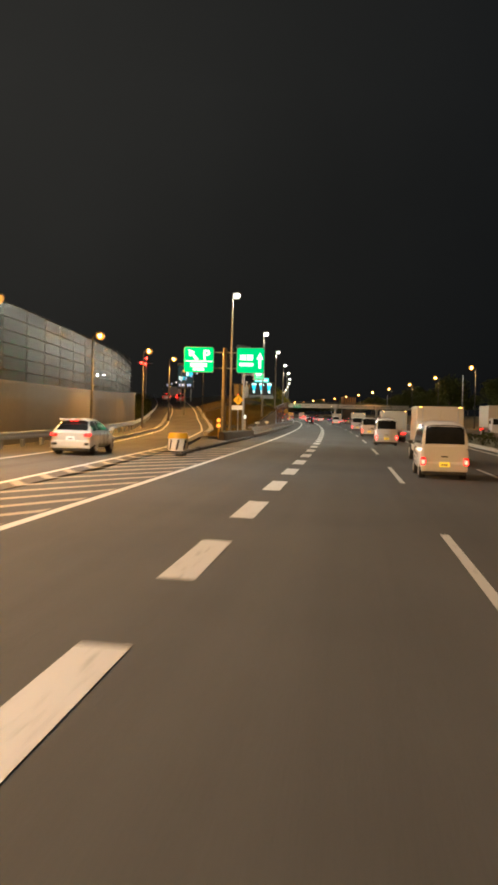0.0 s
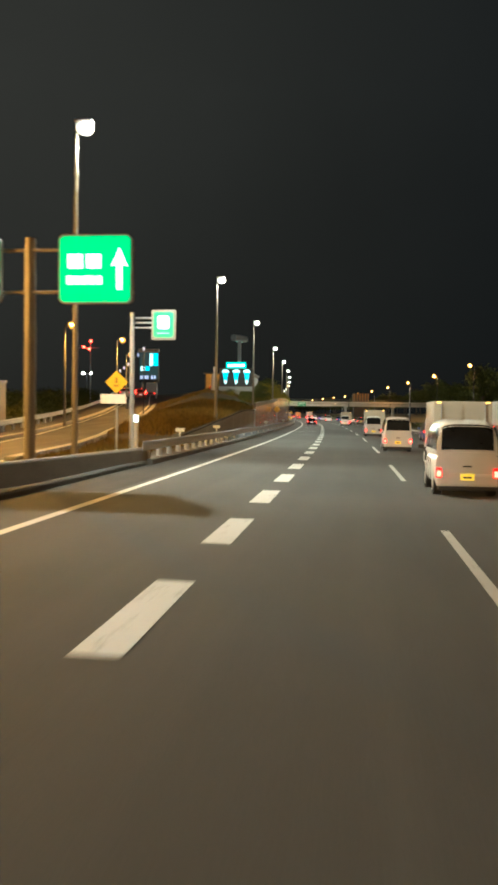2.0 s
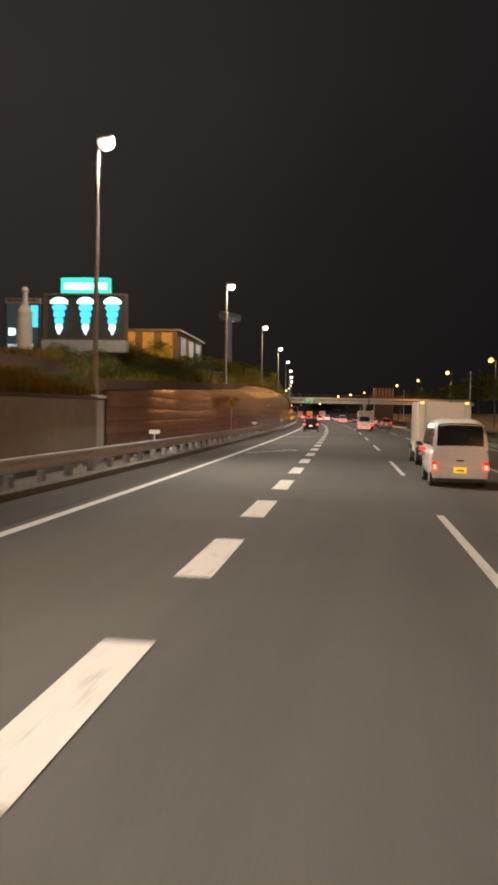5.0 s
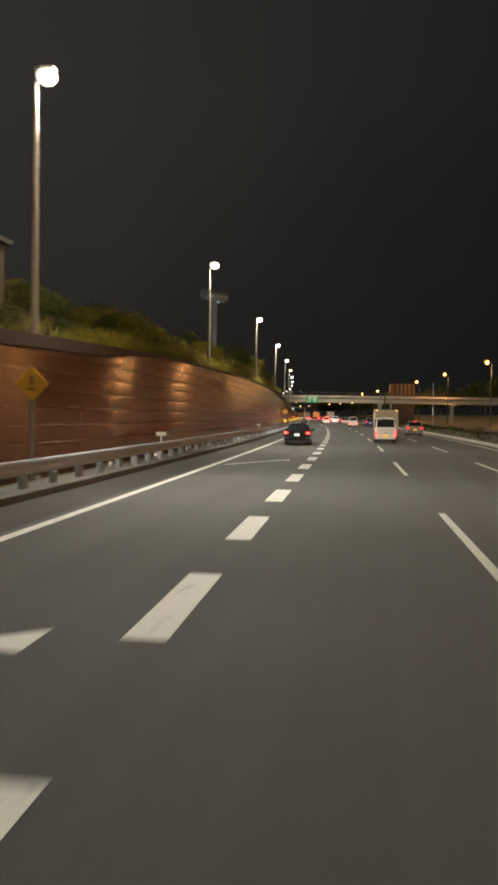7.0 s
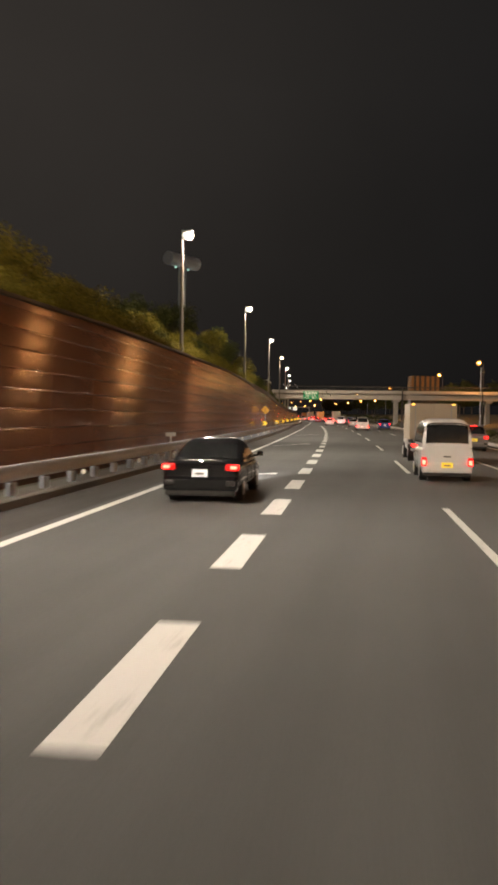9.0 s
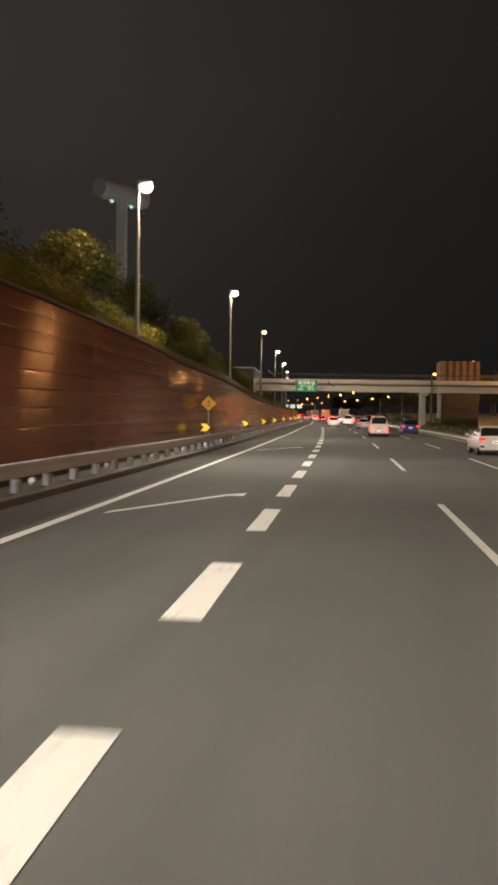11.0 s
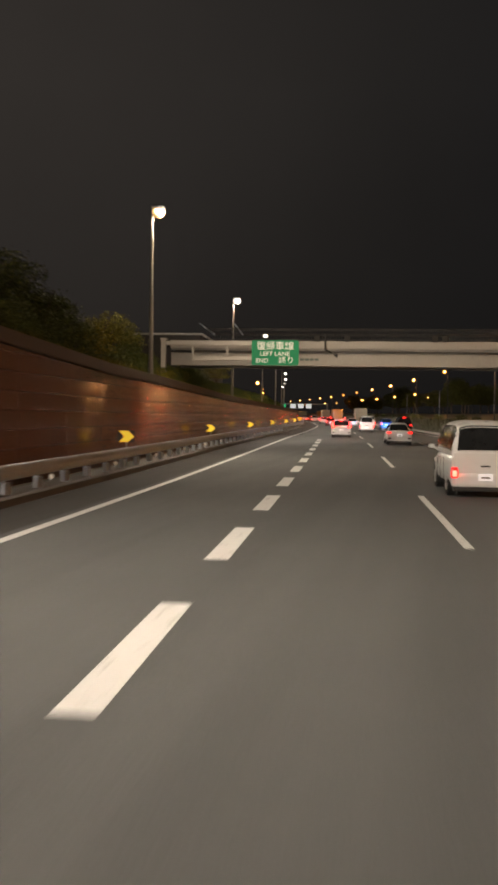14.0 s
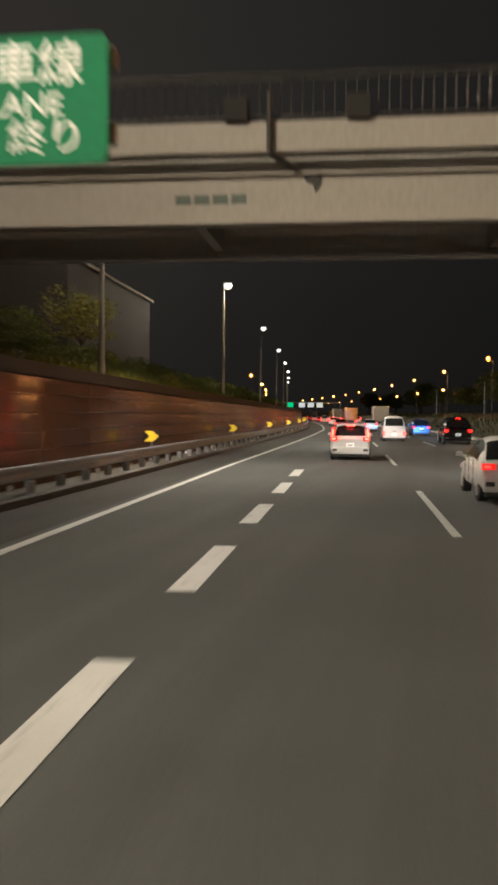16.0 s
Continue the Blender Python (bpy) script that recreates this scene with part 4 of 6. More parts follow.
b = B()
block(b, (0, 0, 1.0), (0.26, 0.26, 3.6), 0.02)
block(b, (0, 0, 2.78), (0.36, 0.36, 0.08), 0.02)
part("post", b, PALE_CONCRETE, frame_post)
for z, x0 in ((2.55, 0.0), (1.72, 1.6)):
    b = B()
    block(b, ((x0 + 7.6) / 2, 0.0, z), (7.6 - x0, 0.16, 0.22), 0.02)
    part("arm", b, PALE_CONCRETE, frame_post)
for x in (1.65, 3.6, 5.6, 7.4):
    b = B()
    block(b, (x, 0.0, 2.13), (0.12, 0.14, 0.64), 0.01)
    part("upright", b, PALE_CONCRETE, frame_post)
lane = thing("lane_end_sign", "green lane sign with white lettering on the footbridge", "road sign", spot(321.7, -3.92, 5.37))
part("panel", rounded_panel(2.6, 1.38, 0.05, 0.10), SIGN_GREEN, lane)
for z in (0.52, -0.52):
    b = B()
    block(b, (0, 0.06, z), (2.4, 0.08, 0.06))
    part("stiffener", b, GALVANISED, lane)
words("復帰車線", 0.50, SIGN_WHITE, lane, 0.0, -0.03, 0.20, 2.05, "lettering")
words("LEFT LANE", 0.33, SIGN_WHITE, lane, -0.02, -0.03, -0.16, 1.62, "lettering")
words("END", 0.33, SIGN_WHITE, lane, -0.72, -0.03, -0.54, 0.66, "lettering")
words("終り", 0.40, SIGN_WHITE, lane, 0.62, -0.03, -0.54, 0.78, "lettering")

# ---- stair tower at the bridge's far end ----
# the amber light on the louvres is put into their base colour
AMBER_LOUVRE = surface("amber_tinted_louvre", (0.14, 0.07, 0.022), (0.24, 0.13, 0.045), 8, 0.6, 0.7)
tower = thing("stair_tower", "louvred stair tower beside the footbridge, lit amber", "building", spot(337, 16.5, 0.2))
b = B()
block(b, (0, 0, 4.5), (5.0, 4.0, 9.0), 0.05)
part("core", b, DARK_STEEL, tower)
for k in range(6):
    b = B()
    block(b, (-2.25 + 0.9 * k, -2.12, 7.4), (0.46, 0.2, 3.2), 0.02)
    part("louvre", b, AMBER_LOUVRE, tower)
for k in range(4):
    b = B()
    block(b, (-2.62, -1.5 + 1.0 * k, 7.4), (0.2, 0.5, 3.2), 0.02)
    part("louvre", b, AMBER_LOUVRE, tower)

# ---- T-shaped monorail column ----
col = thing("monorail_column", "tall grey concrete T-shaped monorail column", "column", spot(308, -23.6, 3.5))
b = B()
block(b, (0, 0, 10.3), (1.05, 1.05, 21.5), 0.2)
part("shaft", b, COLUMN_GREY, col)
b = B()
m = Matrix.Translation((0, 0, 21.6)) @ Matrix.Rotation(radians(-30), 4, "Z") @ Matrix.Rotation(radians(90), 4, "X")
bmesh.ops.create_cone(b, cap_ends=True, segments=16, radius1=1.0, radius2=1.0, depth=6.8, matrix=m)
part("cross_head", b, COLUMN_GREY, col, smooth=False)
for k in (-1, 1):
    b = B()
    block(b, (k * 1.5 * math.sin(radians(30)), k * 1.5 * math.cos(radians(30)) - 0.2, 20.5), (0.3, 0.3, 0.25), 0.03)
    part("service_lamp", b, glowing("service_lamp", (0.5, 0.9, 0.75), 0.8), col, "small pale green lamp")

# ---- roadside hoardings and buildings beyond the bank ----
led = thing("led_price_board", "tall dark board with glowing blue and cyan panels", "sign board", spot(172.5, -28.5, 3.4))
for x in (-1.1, 1.1):
    b = B()
    rod(b, (x, 0.1, -0.5), (x, 0.1, 3.6), 0.14)
    part("leg", b, GALVANISED, led)
b = B()
block(b, (0, 0, 5.6), (3.1, 0.4, 4.7), 0.05)
part("panel", b, BLACK_TRIM, led)
b = B()
block(b, (0, -0.19, 5.75), (2.86, 0.06, 4.1))
part("dim_face", b, LED_DIM, led)
b = B()
block(b, (0, -0.05, 8.05), (3.2, 0.5, 0.50), 0.05)
crown = part("crown", b, PALE_RENDER, led, "pale crown with dark bars")
bars(crown, -1.35, 8.2, 2.7, 0.3, 1, -0.31, GREY_WALL, count=5)
for x, z, w, h, mt in ((1.10, 6.68, 0.66, 1.9, LED_CYAN), (0.31, 6.68, 0.30, 1.85, LED_PALE), (0.58, 6.68, 0.14, 1.6, LED_PALE), (-1.08, 5.32, 0.30, 0.66, LED_PALE), (-0.74, 5.32, 0.26, 0.60, LED_PALE), (-0.17, 5.32, 0.58, 0.66, LED_CYAN)):
    b = B()
    block(b, (x, -0.235, z), (w, 0.03, h))
    part("light_panel", b, mt, led)
for x in (-1.15, -0.82, -0.49, -0.16, 0.52, 0.94):
    b = B()
    block(b, (x, -0.235, 3.98), (0.25, 0.03, 0.52))
    part("text_bar", b, LED_VIOLET, led)

board = thing("billboard", "framed billboard with three glowing cyan cones and green header", "billboard", spot(133.5, -11.2, 2.6))
b = B()
for x in (-1.75, 1.75):
    block(b, (x, 0, 3.2), (0.13, 0.14, 2.0), 0.01)
for z in (2.25, 4.15):
    block(b, (0, 0, z), (3.6, 0.14, 0.09), 0.01)
part("frame", b, BARRIER, board)
b = B()
block(b, (0, 0.1, 3.2), (3.5, 0.05, 1.85))
part("back_panel", b, DARK_STEEL, board)
b = B()
block(b, (0, 0.12, 0.75), (0.72, 0.36, 2.6), 0.03)
part("pillar", b, STAINED_CONCRETE, board)
b = B()
block(b, (0, -0.04, 1.98), (3.7, 0.3, 0.50), 0.03)
part("catwalk", b, STAINED_CONCRETE, board)
b = rounded_panel(2.14, 0.70, 0.12, 0.06, 4.50)
p = part("header", b, LED_GREEN, board, "glowing green header panel")
bars(p, -0.94, 4.72, 1.88, 0.46, 1, -0.08, LED_PALE, count=6)
for x in (-1.15, 0.0, 1.15):
    b = plate([(x - 0.37, 3.76), (x + 0.37, 3.76), (x + 0.37, 3.86), (x + 0.27, 3.96), (x + 0.14, 4.03), (x - 0.10, 4.04), (x - 0.26, 3.97), (x - 0.37, 3.86)], 0.05)
    bmesh.ops.translate(b, verts=b.verts[:], vec=(0, -0.02, 0))
    part("cone_top", b, LED_PALE, board)
    for z, w, mt in ((3.52, 0.30, LED_CYAN), (3.24, 0.25, LED_CYAN), (2.96, 0.19, LED_CYAN), (2.70, 0.14, LED_PALE)):
        b = plate([(x - w * 0.72, z - 0.05), (x + w * 0.72, z - 0.05), (x + w, z + 0.05), (x + w * 0.8, z + 0.20), (x - w * 0.8, z + 0.20), (x - w, z + 0.05)], 0.05)
        bmesh.ops.translate(b, verts=b.verts[:], vec=(0, -0.02, 0))
        part("cone_tier", b, mt, board)
    b = plate([(x - 0.08, 2.63), (x + 0.08, 2.63), (x, 2.45)], 0.05)
    bmesh.ops.translate(b, verts=b.verts[:], vec=(0, -0.02, 0))
    part("cone_tip", b, LED_PALE, board)

spire = thing("ornament_tower", "slim pale ornamental tower with a pointed top", "tower", spot(132.3, -13.4, 2.6))
b = B()
rod(b, (0, 0, -0.5), (0, 0, 3.25), 0.33, 0.31, 18)
rod(b, (0, 0, 3.25), (0, 0, 3.55), 0.31, 0.16, 18)
part("shaft", b, PALE_RENDER, spire, smooth=True)
b = B()
rod(b, (0, 0, 3.5), (0, 0, 4.05), 0.13, 0.10, 12)
bmesh.ops.create_uvsphere(b, u_segments=12, v_segments=8, radius=0.15, matrix=Matrix.Translation((0, 0, 4.15)))
part("finial", b, PALE_RENDER, spire, smooth=True)
b = B()
block(b, (-0.16, -0.33, 1.62), (0.20, 0.08, 0.16), 0.03)
part("lamp", b, glowing("green_lamp", (0.05, 0.9, 0.30), 1.2), spire, "small glowing green lamp")

signal = thing("pedestrian_signal", "small dark signal box glowing red on a thin post", "signal", spot(150.5, -16.2, 3.6))
b = B()
rod(b, (0, 0, -0.6), (0, 0, 1.75), 0.05, n=8)
part("post", b, POLE_PAINT, signal, smooth=True)
b = block(B(), (0, -0.08, 1.45), (0.34, 0.16, 0.62), 0.03)
box = part("housing", b, BLACK_TRIM, signal)
b = block(B(), (0, -0.17, 1.56), (0.22, 0.03, 0.30), 0.01)
part("lens", b, glowing("red_signal", (1.0, 0.06, 0.03), 2.0), box, "glowing red lens")

OCHRE = surface("ochre_cladding", (0.24, 0.14, 0.045), (0.40, 0.25, 0.09), 8, 0.6, 0.7)
shed = thing("warehouse", "small warehouse with amber-lit panelled end above the bank", "building", spot(153.5, -13.0, 3.8))
b = B()
block(b, (-1.2, 5, 1.6), (6.2, 10, 3.4), 0.04)
part("wall", b, BARRIER, shed)
b = B()
block(b, (-1.2, 5, 3.38), (6.6, 10.4, 0.16), 0.02)
part("roof", b, DARK_STEEL, shed)
for k in range(5):
    b = B()
    block(b, (-3.75 + 1.25 * k, -0.08, 1.9), (0.74, 0.14, 2.7), 0.03)
    part("end_panel", b, OCHRE, shed, "ochre wall panel")
for k in range(3):
    b = B()
    block(b, (1.93, 1.8 + 3 * k, 2.1), (0.1, 1.9, 1.9), 0.02)
    part("side_panel", b, GALVANISED, shed)
# added amber fill spot without a fixture, to brighten the warehouse's end panels
shed_fill = new("lamp_light", bpy.data.lights.new("shed_fill_light", "SPOT"))
shed_fill.data.energy, shed_fill.data.color, shed_fill.data.spot_size, shed_fill.data.spot_blend = 2600, (1.0, 0.58, 0.20), radians(110), 0.6
shed_fill.matrix_basis = look(at(147.0, -12.2, 8.8), at(153.5, -14.0, 5.6))

hall = thing("dark_hall", "dark windowless hall with a pale roof edge behind the shrubs", "building", spot(352, -17.0, 3.5))
b = B()
block(b, (0, 6, 2.72), (9, 16, 5.44), 0.05)
part("wall", b, surface("dark_cladding", (0.012, 0.010, 0.009), (0.026, 0.021, 0.018), 6, 0.4, 0.8, stretch=(1, 1, 0.3)), hall)
b = B()
for x in (-4.6, 4.6):
    block(b, (x, 6, 5.49), (0.2, 16.4, 0.16), 0.03)
for y in (-2.1, 14.1):
    block(b, (0, y, 5.49), (9.0, 0.2, 0.16), 0.03)
part("roof_edge", b, CONCRETE, hall)

# far overhead sign boards across the motorway
FAR_WHITE = glowing("far_lit_white", (0.80, 0.85, 0.82), 0.8)
far_sign = thing("overhead_sign", "distant overhead frame with lit green and white boards", "road sign", spot(610, -2, 0))
b = B()
rod(b, (-7, 0, -0.5), (-7, 0, 6.2), 0.2)
rod(b, (12.5, 0, -0.5), (12.5, 0, 6.2), 0.2)
rod(b, (-7, 0, 6.0), (12.5, 0, 6.0), 0.14)
part("frame", b, GALVANISED, far_sign)
for x, mt in ((-4.5, SIGN_GREEN_LIT), (-0.6, FAR_WHITE), (2.4, FAR_WHITE), (5.4, FAR_WHITE)):
    b = rounded_panel(2.0, 1.5, 0.15, 0.1, 5.2)
    bmesh.ops.translate(b, verts=b.verts[:], vec=(x, -0.2, 0))
    part("sign_board", b, mt, far_sign)

# distant lights of the town beyond the ramp
mast = thing("signal_mast", "steel mast with small glowing red lamps beyond the ramp", "mast", spot(157.3, -33.6, 2.5))
b = B()
rod(b, (0, 0, -0.3), (0, 0, 9.4), 0.12, 0.08, 10)
rod(b, (-1.6, 0, 8.2), (1.2, 0, 8.2), 0.06)
part("mast", b, GALVANISED, mast, smooth=True)
for x, z in ((0.1, 9.1), (-0.9, 8.3), (-0.15, 8.05)):
    b = B()
    bmesh.ops.create_uvsphere(b, u_segments=10, v_segments=6, radius=0.17, matrix=Matrix.Translation((x, -0.1, z)))
    part("red_lamp", b, TAIL_HOT, mast, "glowing red lamp", True)
string = thing("light_string", "cable with small violet-white lights hung beside the ramp", "lights")
ends = (at(120.4, -18.5, 7.95), at(150.5, -29.2, 6.55))
pts = [ends[0].lerp(ends[1], k / 8) - Vector((0, 0, 1.1 * (k / 8) * (1 - k / 8))) for k in range(9)]
b = B()
for p, q in zip(pts, pts[1:]):
    rod(b, p, q, 0.015, n=6)
part("cable", b, DARK_STEEL, string)
for e, foot in ((ends[0], 0.9), (ends[1], 2.6)):
    b = B()
    rod(b, (e.x, e.y, foot), (e.x, e.y, e.z + 0.1), 0.07, 0.05, 10)
    part("pole", b, DARK_STEEL, string, smooth=True)
for p in pts[:-1]:
    b = B()
    bmesh.ops.create_uvsphere(b, u_segments=10, v_segments=6, radius=0.13, matrix=Matrix.Translation(p + Vector((0, -0.05, -0.12))) @ Matrix.Diagonal((0.8, 0.8, 1.5, 1)))
    part("bulb", b, LED_STRING, string, smooth=True)
flood = thing("flood_light", "pair of distant white flood lights on a mast", "lights", spot(425, -93, 3.5))
b = B()
rod(b, (0, 0, -0.3), (0, 0, 15.6), 0.25, 0.15, 10)
part("mast", b, GALVANISED, flood)
b = B()
rod(b, (-1.7, 0, 15.4), (1.7, 0, 15.4), 0.12, n=8)
part("bracket", b, GALVANISED, flood)
for x in (-1.6, 1.6):
    b = B()
    bmesh.ops.create_uvsphere(b, u_segments=12, v_segments=8, radius=0.62, matrix=Matrix.Translation((x, -0.2, 15.6)) @ Matrix.Diagonal((1, 0.6, 0.9, 1)))
    part("lamp", b, WHITE_GLOW, flood, "glowing white flood lamp")

# bare poles beyond the median
for s in (95, 190, 262, 352, 384, 440, 486):
    p = thing("sign_pole", "thin bare steel pole beside the opposite lanes", "pole", spot(s, 20.8 if s > 300 else 12.9, 0.25), "bare poles")
    b = B()
    rod(b, (0, 0, -0.2), (0, 0, 6.5), 0.07, 0.045, 10)
    part("pole", b, GALVANISED, p, smooth=True)
    b = B()
    block(b, (0, 0, 0.03), (0.3, 0.3, 0.05), 0.01)
    part("base_plate", b, GALVANISED, p)

# ---- vehicles ----


def loft(stations):
    """A car's lower shell from stations (y, bottom, top, half width)."""
    vs, fs = [], []
    n = 12
    for y, zb, zt, w in stations:
        h = zt - zb
        half = [(0.70 * w, zb), (0.93 * w, zb + 0.10 * h), (1.0 * w, zb + 0.32 * h), (1.0 * w, zb + 0.62 * h), (0.965 * w, zb + 0.88 * h), (0.86 * w, zt)]
        vs += [(x, y, z) for x, z in half] + [(-x, y, z) for x, z in reversed(half)]
    for i in range(len(stations) - 1):
        for j in range(n):
            a, b = i * n + j, i * n + (j + 1) % n
            fs.append((a, b, b + n, a + n))
    fs.append(tuple(range(n)))
    fs.append(tuple((len(stations) - 1) * n + j for j in reversed(range(n))))
    return vs, fs


class Greenhouse:
    """A car's rounded upper body over a side profile (y, z), with glass cut from the same curved surface."""

    def __init__(self, profile, w, belt, height, taper):
        for _ in range(2):
            cut = [profile[0]]
            for (a, b), (c, d) in zip(profile, profile[1:]):
                cut += [(a + (c - a) * 0.22, b + (d - b) * 0.22), (a + (c - a) * 0.78, b + (d - b) * 0.78)]
            profile = cut + [profile[-1]]
        self.ys, self.zs = [q[0] for q in profile], [q[1] for q in profile]
        self.w, self.belt, self.height, self.taper = w, belt, height, taper
        self.top = max(range(len(profile)), key=lambda i: self.zs[i])

    def point(self, i, across, push=0.0):
        """across: -1 to 1 from one sill over the roof to the other."""
        n = np.arange(len(self.ys))
        y, z = float(np.interp(i, n, self.ys)), float(np.interp(i, n, self.zs))
        a = across * math.pi / 2
        sx, cz = abs(math.sin(a)) ** 0.42, max(0.0, math.cos(a)) ** 0.42
        zz = self.belt + (z - self.belt) * cz
        k = 0.93 + (self.taper - 0.93) * (zz - self.belt) / (self.height - self.belt)
        p = Vector((math.copysign(self.w * k * sx, across), y, zz))
        c = Vector((0, (self.ys[0] + self.ys[-1]) / 2, self.belt + 0.1))
        return p + (p - c).normalized() * push

    def index(self, part_of_height, front):
        """Where the profile passes that part of its height, on the tail's or the nose's side."""
        z = self.belt + part_of_height * (self.height - self.belt)
        if front:
            n = list(range(len(self.ys) - 1, self.top - 1, -1))
        else:
            n = list(range(self.top + 1))
        return float(np.interp(z, [self.zs[i] for i in n], n))

    def sheet(self, i0, i1, rows, columns, push, inner=None):
        """A patch of the surface; with inner, a thin pane with its edge turned in."""
        vs = [self.point(i0 + (i1 - i0) * r / rows, columns[c], push) for r in range(rows + 1) for c in range(len(columns))]
        m = len(columns)
        fs = [(r * m + c, r * m + c + 1, (r + 1) * m + c + 1, (r + 1) * m + c) for r in range(rows) for c in range(m - 1)]
        if inner is not None:
            rim = [c for c in range(m)] + [r * m + m - 1 for r in range(1, rows + 1)] + [rows * m + c for c in range(m - 2, -1, -1)] + [r * m for r in range(rows - 1, 0, -1)]
            n = len(vs)
            vs += [self.point(i0 + (i1 - i0) * (v // m) / rows, columns[v % m], inner) for v in rim]
            k = len(rim)
            fs += [(rim[j], rim[(j + 1) % k], n + (j + 1) % k, n + j) for j in range(k)]
        return vs, fs


def turn_of(height):
    """How far across the roof line lies a given part of the height."""
    return math.acos(min(1.0, height ** (1 / 0.42))) / (math.pi / 2)


def car(name, label, m, paint, L=4.4, W=1.7, H=1.5, belt=0.95, hood=0.92, deck=0.95, tail=0.1, roof0=0.12, roof1=0.62, screen=0.74, wheel=0.32, lamps="wide",
        plate_mat=None, mirror_paint=None, red=None, category="car", spoiler=False, side_panes=3, cabin_back=None, taper=0.72, beam=0, beam_colour=(1.0, 0.95, 0.88), dip=5):
    """A road car facing +y: shell, cabin, glass, lamps, wheels. Fractions run from the tail to the nose."""
    t = thing(name, label, category, m)
    w, y = W / 2, lambda f: -L / 2 + L * f
    square = lamps == "low"
    shell = loft([(y(0.0), 0.34, deck - (0.03 if square else 0.10), w * (0.95 if square else 0.86)), (y(0.012), 0.27, deck - 0.02, w * (0.98 if square else 0.93)), (y(0.05), 0.24, deck, w * 0.99), (y(0.2), 0.22, belt, w), (y(0.6), 0.20, belt, w),
                  (y(0.76), 0.20, belt - 0.01, w * 0.99), (y(0.90), 0.22, hood - 0.06, w * 0.95), (y(0.975), 0.26, hood - 0.18, w * 0.86), (y(1.0), 0.34, hood - 0.32, w * 0.72)])
    body = part("body", shell, paint, t, smooth=True)
    body.modifiers.new("rounding", "SUBSURF").levels = 1
    body.modifiers["rounding"].render_levels = 1
    back = y(tail if cabin_back is None else cabin_back)
    sill = belt - 0.05
    shape = Greenhouse([(back, sill), (y(roof0), H - 0.015), (y((roof0 + roof1) / 2), H + 0.02), (y(roof1), H - 0.03), (y(screen), sill)], w, sill, H, taper)
    last = len(shape.ys) - 1
    part("cabin", shape.sheet(0, last, last, [k / 12 for k in range(-12, 13)], 0.0), paint, t, smooth=True)
    across = [k / 6 * 0.47 for k in range(-6, 7)]
    part("rear_window", shape.sheet(shape.index(0.16, False), shape.index(0.86, False), 6, across, 0.012, -0.01), GLASS, t, "dark rear window", True)
    part("windscreen", shape.sheet(shape.index(0.86, True), shape.index(0.08, True), 6, across, 0.012, -0.01), GLASS, t, smooth=True)
    i0, i1 = shape.index(0.55, False), shape.index(0.42, True)
    up = [turn_of(0.14 + 0.70 * k / 5) for k in range(6)]
    for sx in (1, -1):
        for k in range(side_panes):
            f0, f1 = k / side_panes + 0.015, (k + 1) / side_panes - 0.015
            span = [float(np.interp(float(np.interp(i0, range(last + 1), shape.ys)) * (1 - f) + float(np.interp(i1, range(last + 1), shape.ys)) * f, shape.ys, range(last + 1))) for f in (f0, f1)]
            part("side_window", shape.sheet(span[0], span[1], 4, [sx * u for u in up], 0.012, -0.01), GLASS, t, smooth=True)
    r = red or TAIL_RED
    zl = deck - 0.17
    for sx in (-1, 1):
        if lamps == "tall":
            lens = (((0.86, 0.03, (deck + H) / 2 - 0.12), (0.12, 0.16, H - deck - 0.1), -7), ((0.80, 0.0, deck - 0.08), (0.30, 0.14, 0.17), 0))
            bulbs = (((0.865, 0.0, (deck + H) / 2 - 0.12), (0.07, 0.06, H - deck - 0.2), -7), ((0.82, -0.012, deck - 0.08), (0.18, 0.06, 0.08), 0))
        elif lamps == "low":
            lens, bulbs = (((0.86, -0.01, 0.60), (0.16, 0.10, 0.26), 0),), (((0.86, -0.025, 0.58), (0.10, 0.04, 0.14), 0),)
        elif lamps == "round":
            lens, bulbs = (((0.80, 0.004, zl), (0.28, 0.14, 0.20), 0),), (((0.84, -0.012, zl), (0.14, 0.06, 0.11), 0),)
        else:
            lens, bulbs = (((0.80, 0.004, zl), (0.30, 0.15, 0.14), 0),), (((0.84, -0.012, zl), (0.15, 0.06, 0.07), 0),)
        shells = []
        for group in (lens, bulbs):
            b = B()
            for (fx, fy, z), size, slant in group:
                block(b, (0, 0, 0), size, min(0.04, min(size) * 0.3), Matrix.Translation((sx * w * fx, y(fy), z)) @ Matrix.Rotation(radians(slant * sx), 4, "Y"))
            shells.append(b)
        tail_lamp = part("tail_light", shells[0], TAIL_LENS, t, "glowing red tail light")
        part("bulb", shells[1], r, tail_lamp)
        b = B()
        block(b, (sx * w * 0.70, y(0.985), hood - 0.27), (0.36, 0.16, 0.13), 0.04)
        part("headlight", b, REFLECTOR, t)
        b = B()
        block(b, (sx * (w + 0.07), y(screen) - 0.14, belt + 0.06), (0.17, 0.09, 0.12), 0.03)
        block(b, (sx * (w - 0.04), y(screen) - 0.12, belt + 0.01), (0.12, 0.05, 0.05), 0.01)
        part("door_mirror", b, mirror_paint or paint, t)
        for f in (0.30, 0.47, 0.63):
            b = B()
            block(b, (sx * (w * 1.0 - 0.004), y(f), 0.62), (0.012, 0.014, 0.58))
            part("door_seam", b, BLACK_TRIM, t)
        for f in (0.36, 0.53):
            b = B()
            block(b, (sx * (w + 0.004), y(f), belt - 0.16), (0.03, 0.16, 0.03), 0.008)
            part("door_handle", b, paint, t)
        for f in (0.19, 0.81):
            b = B()
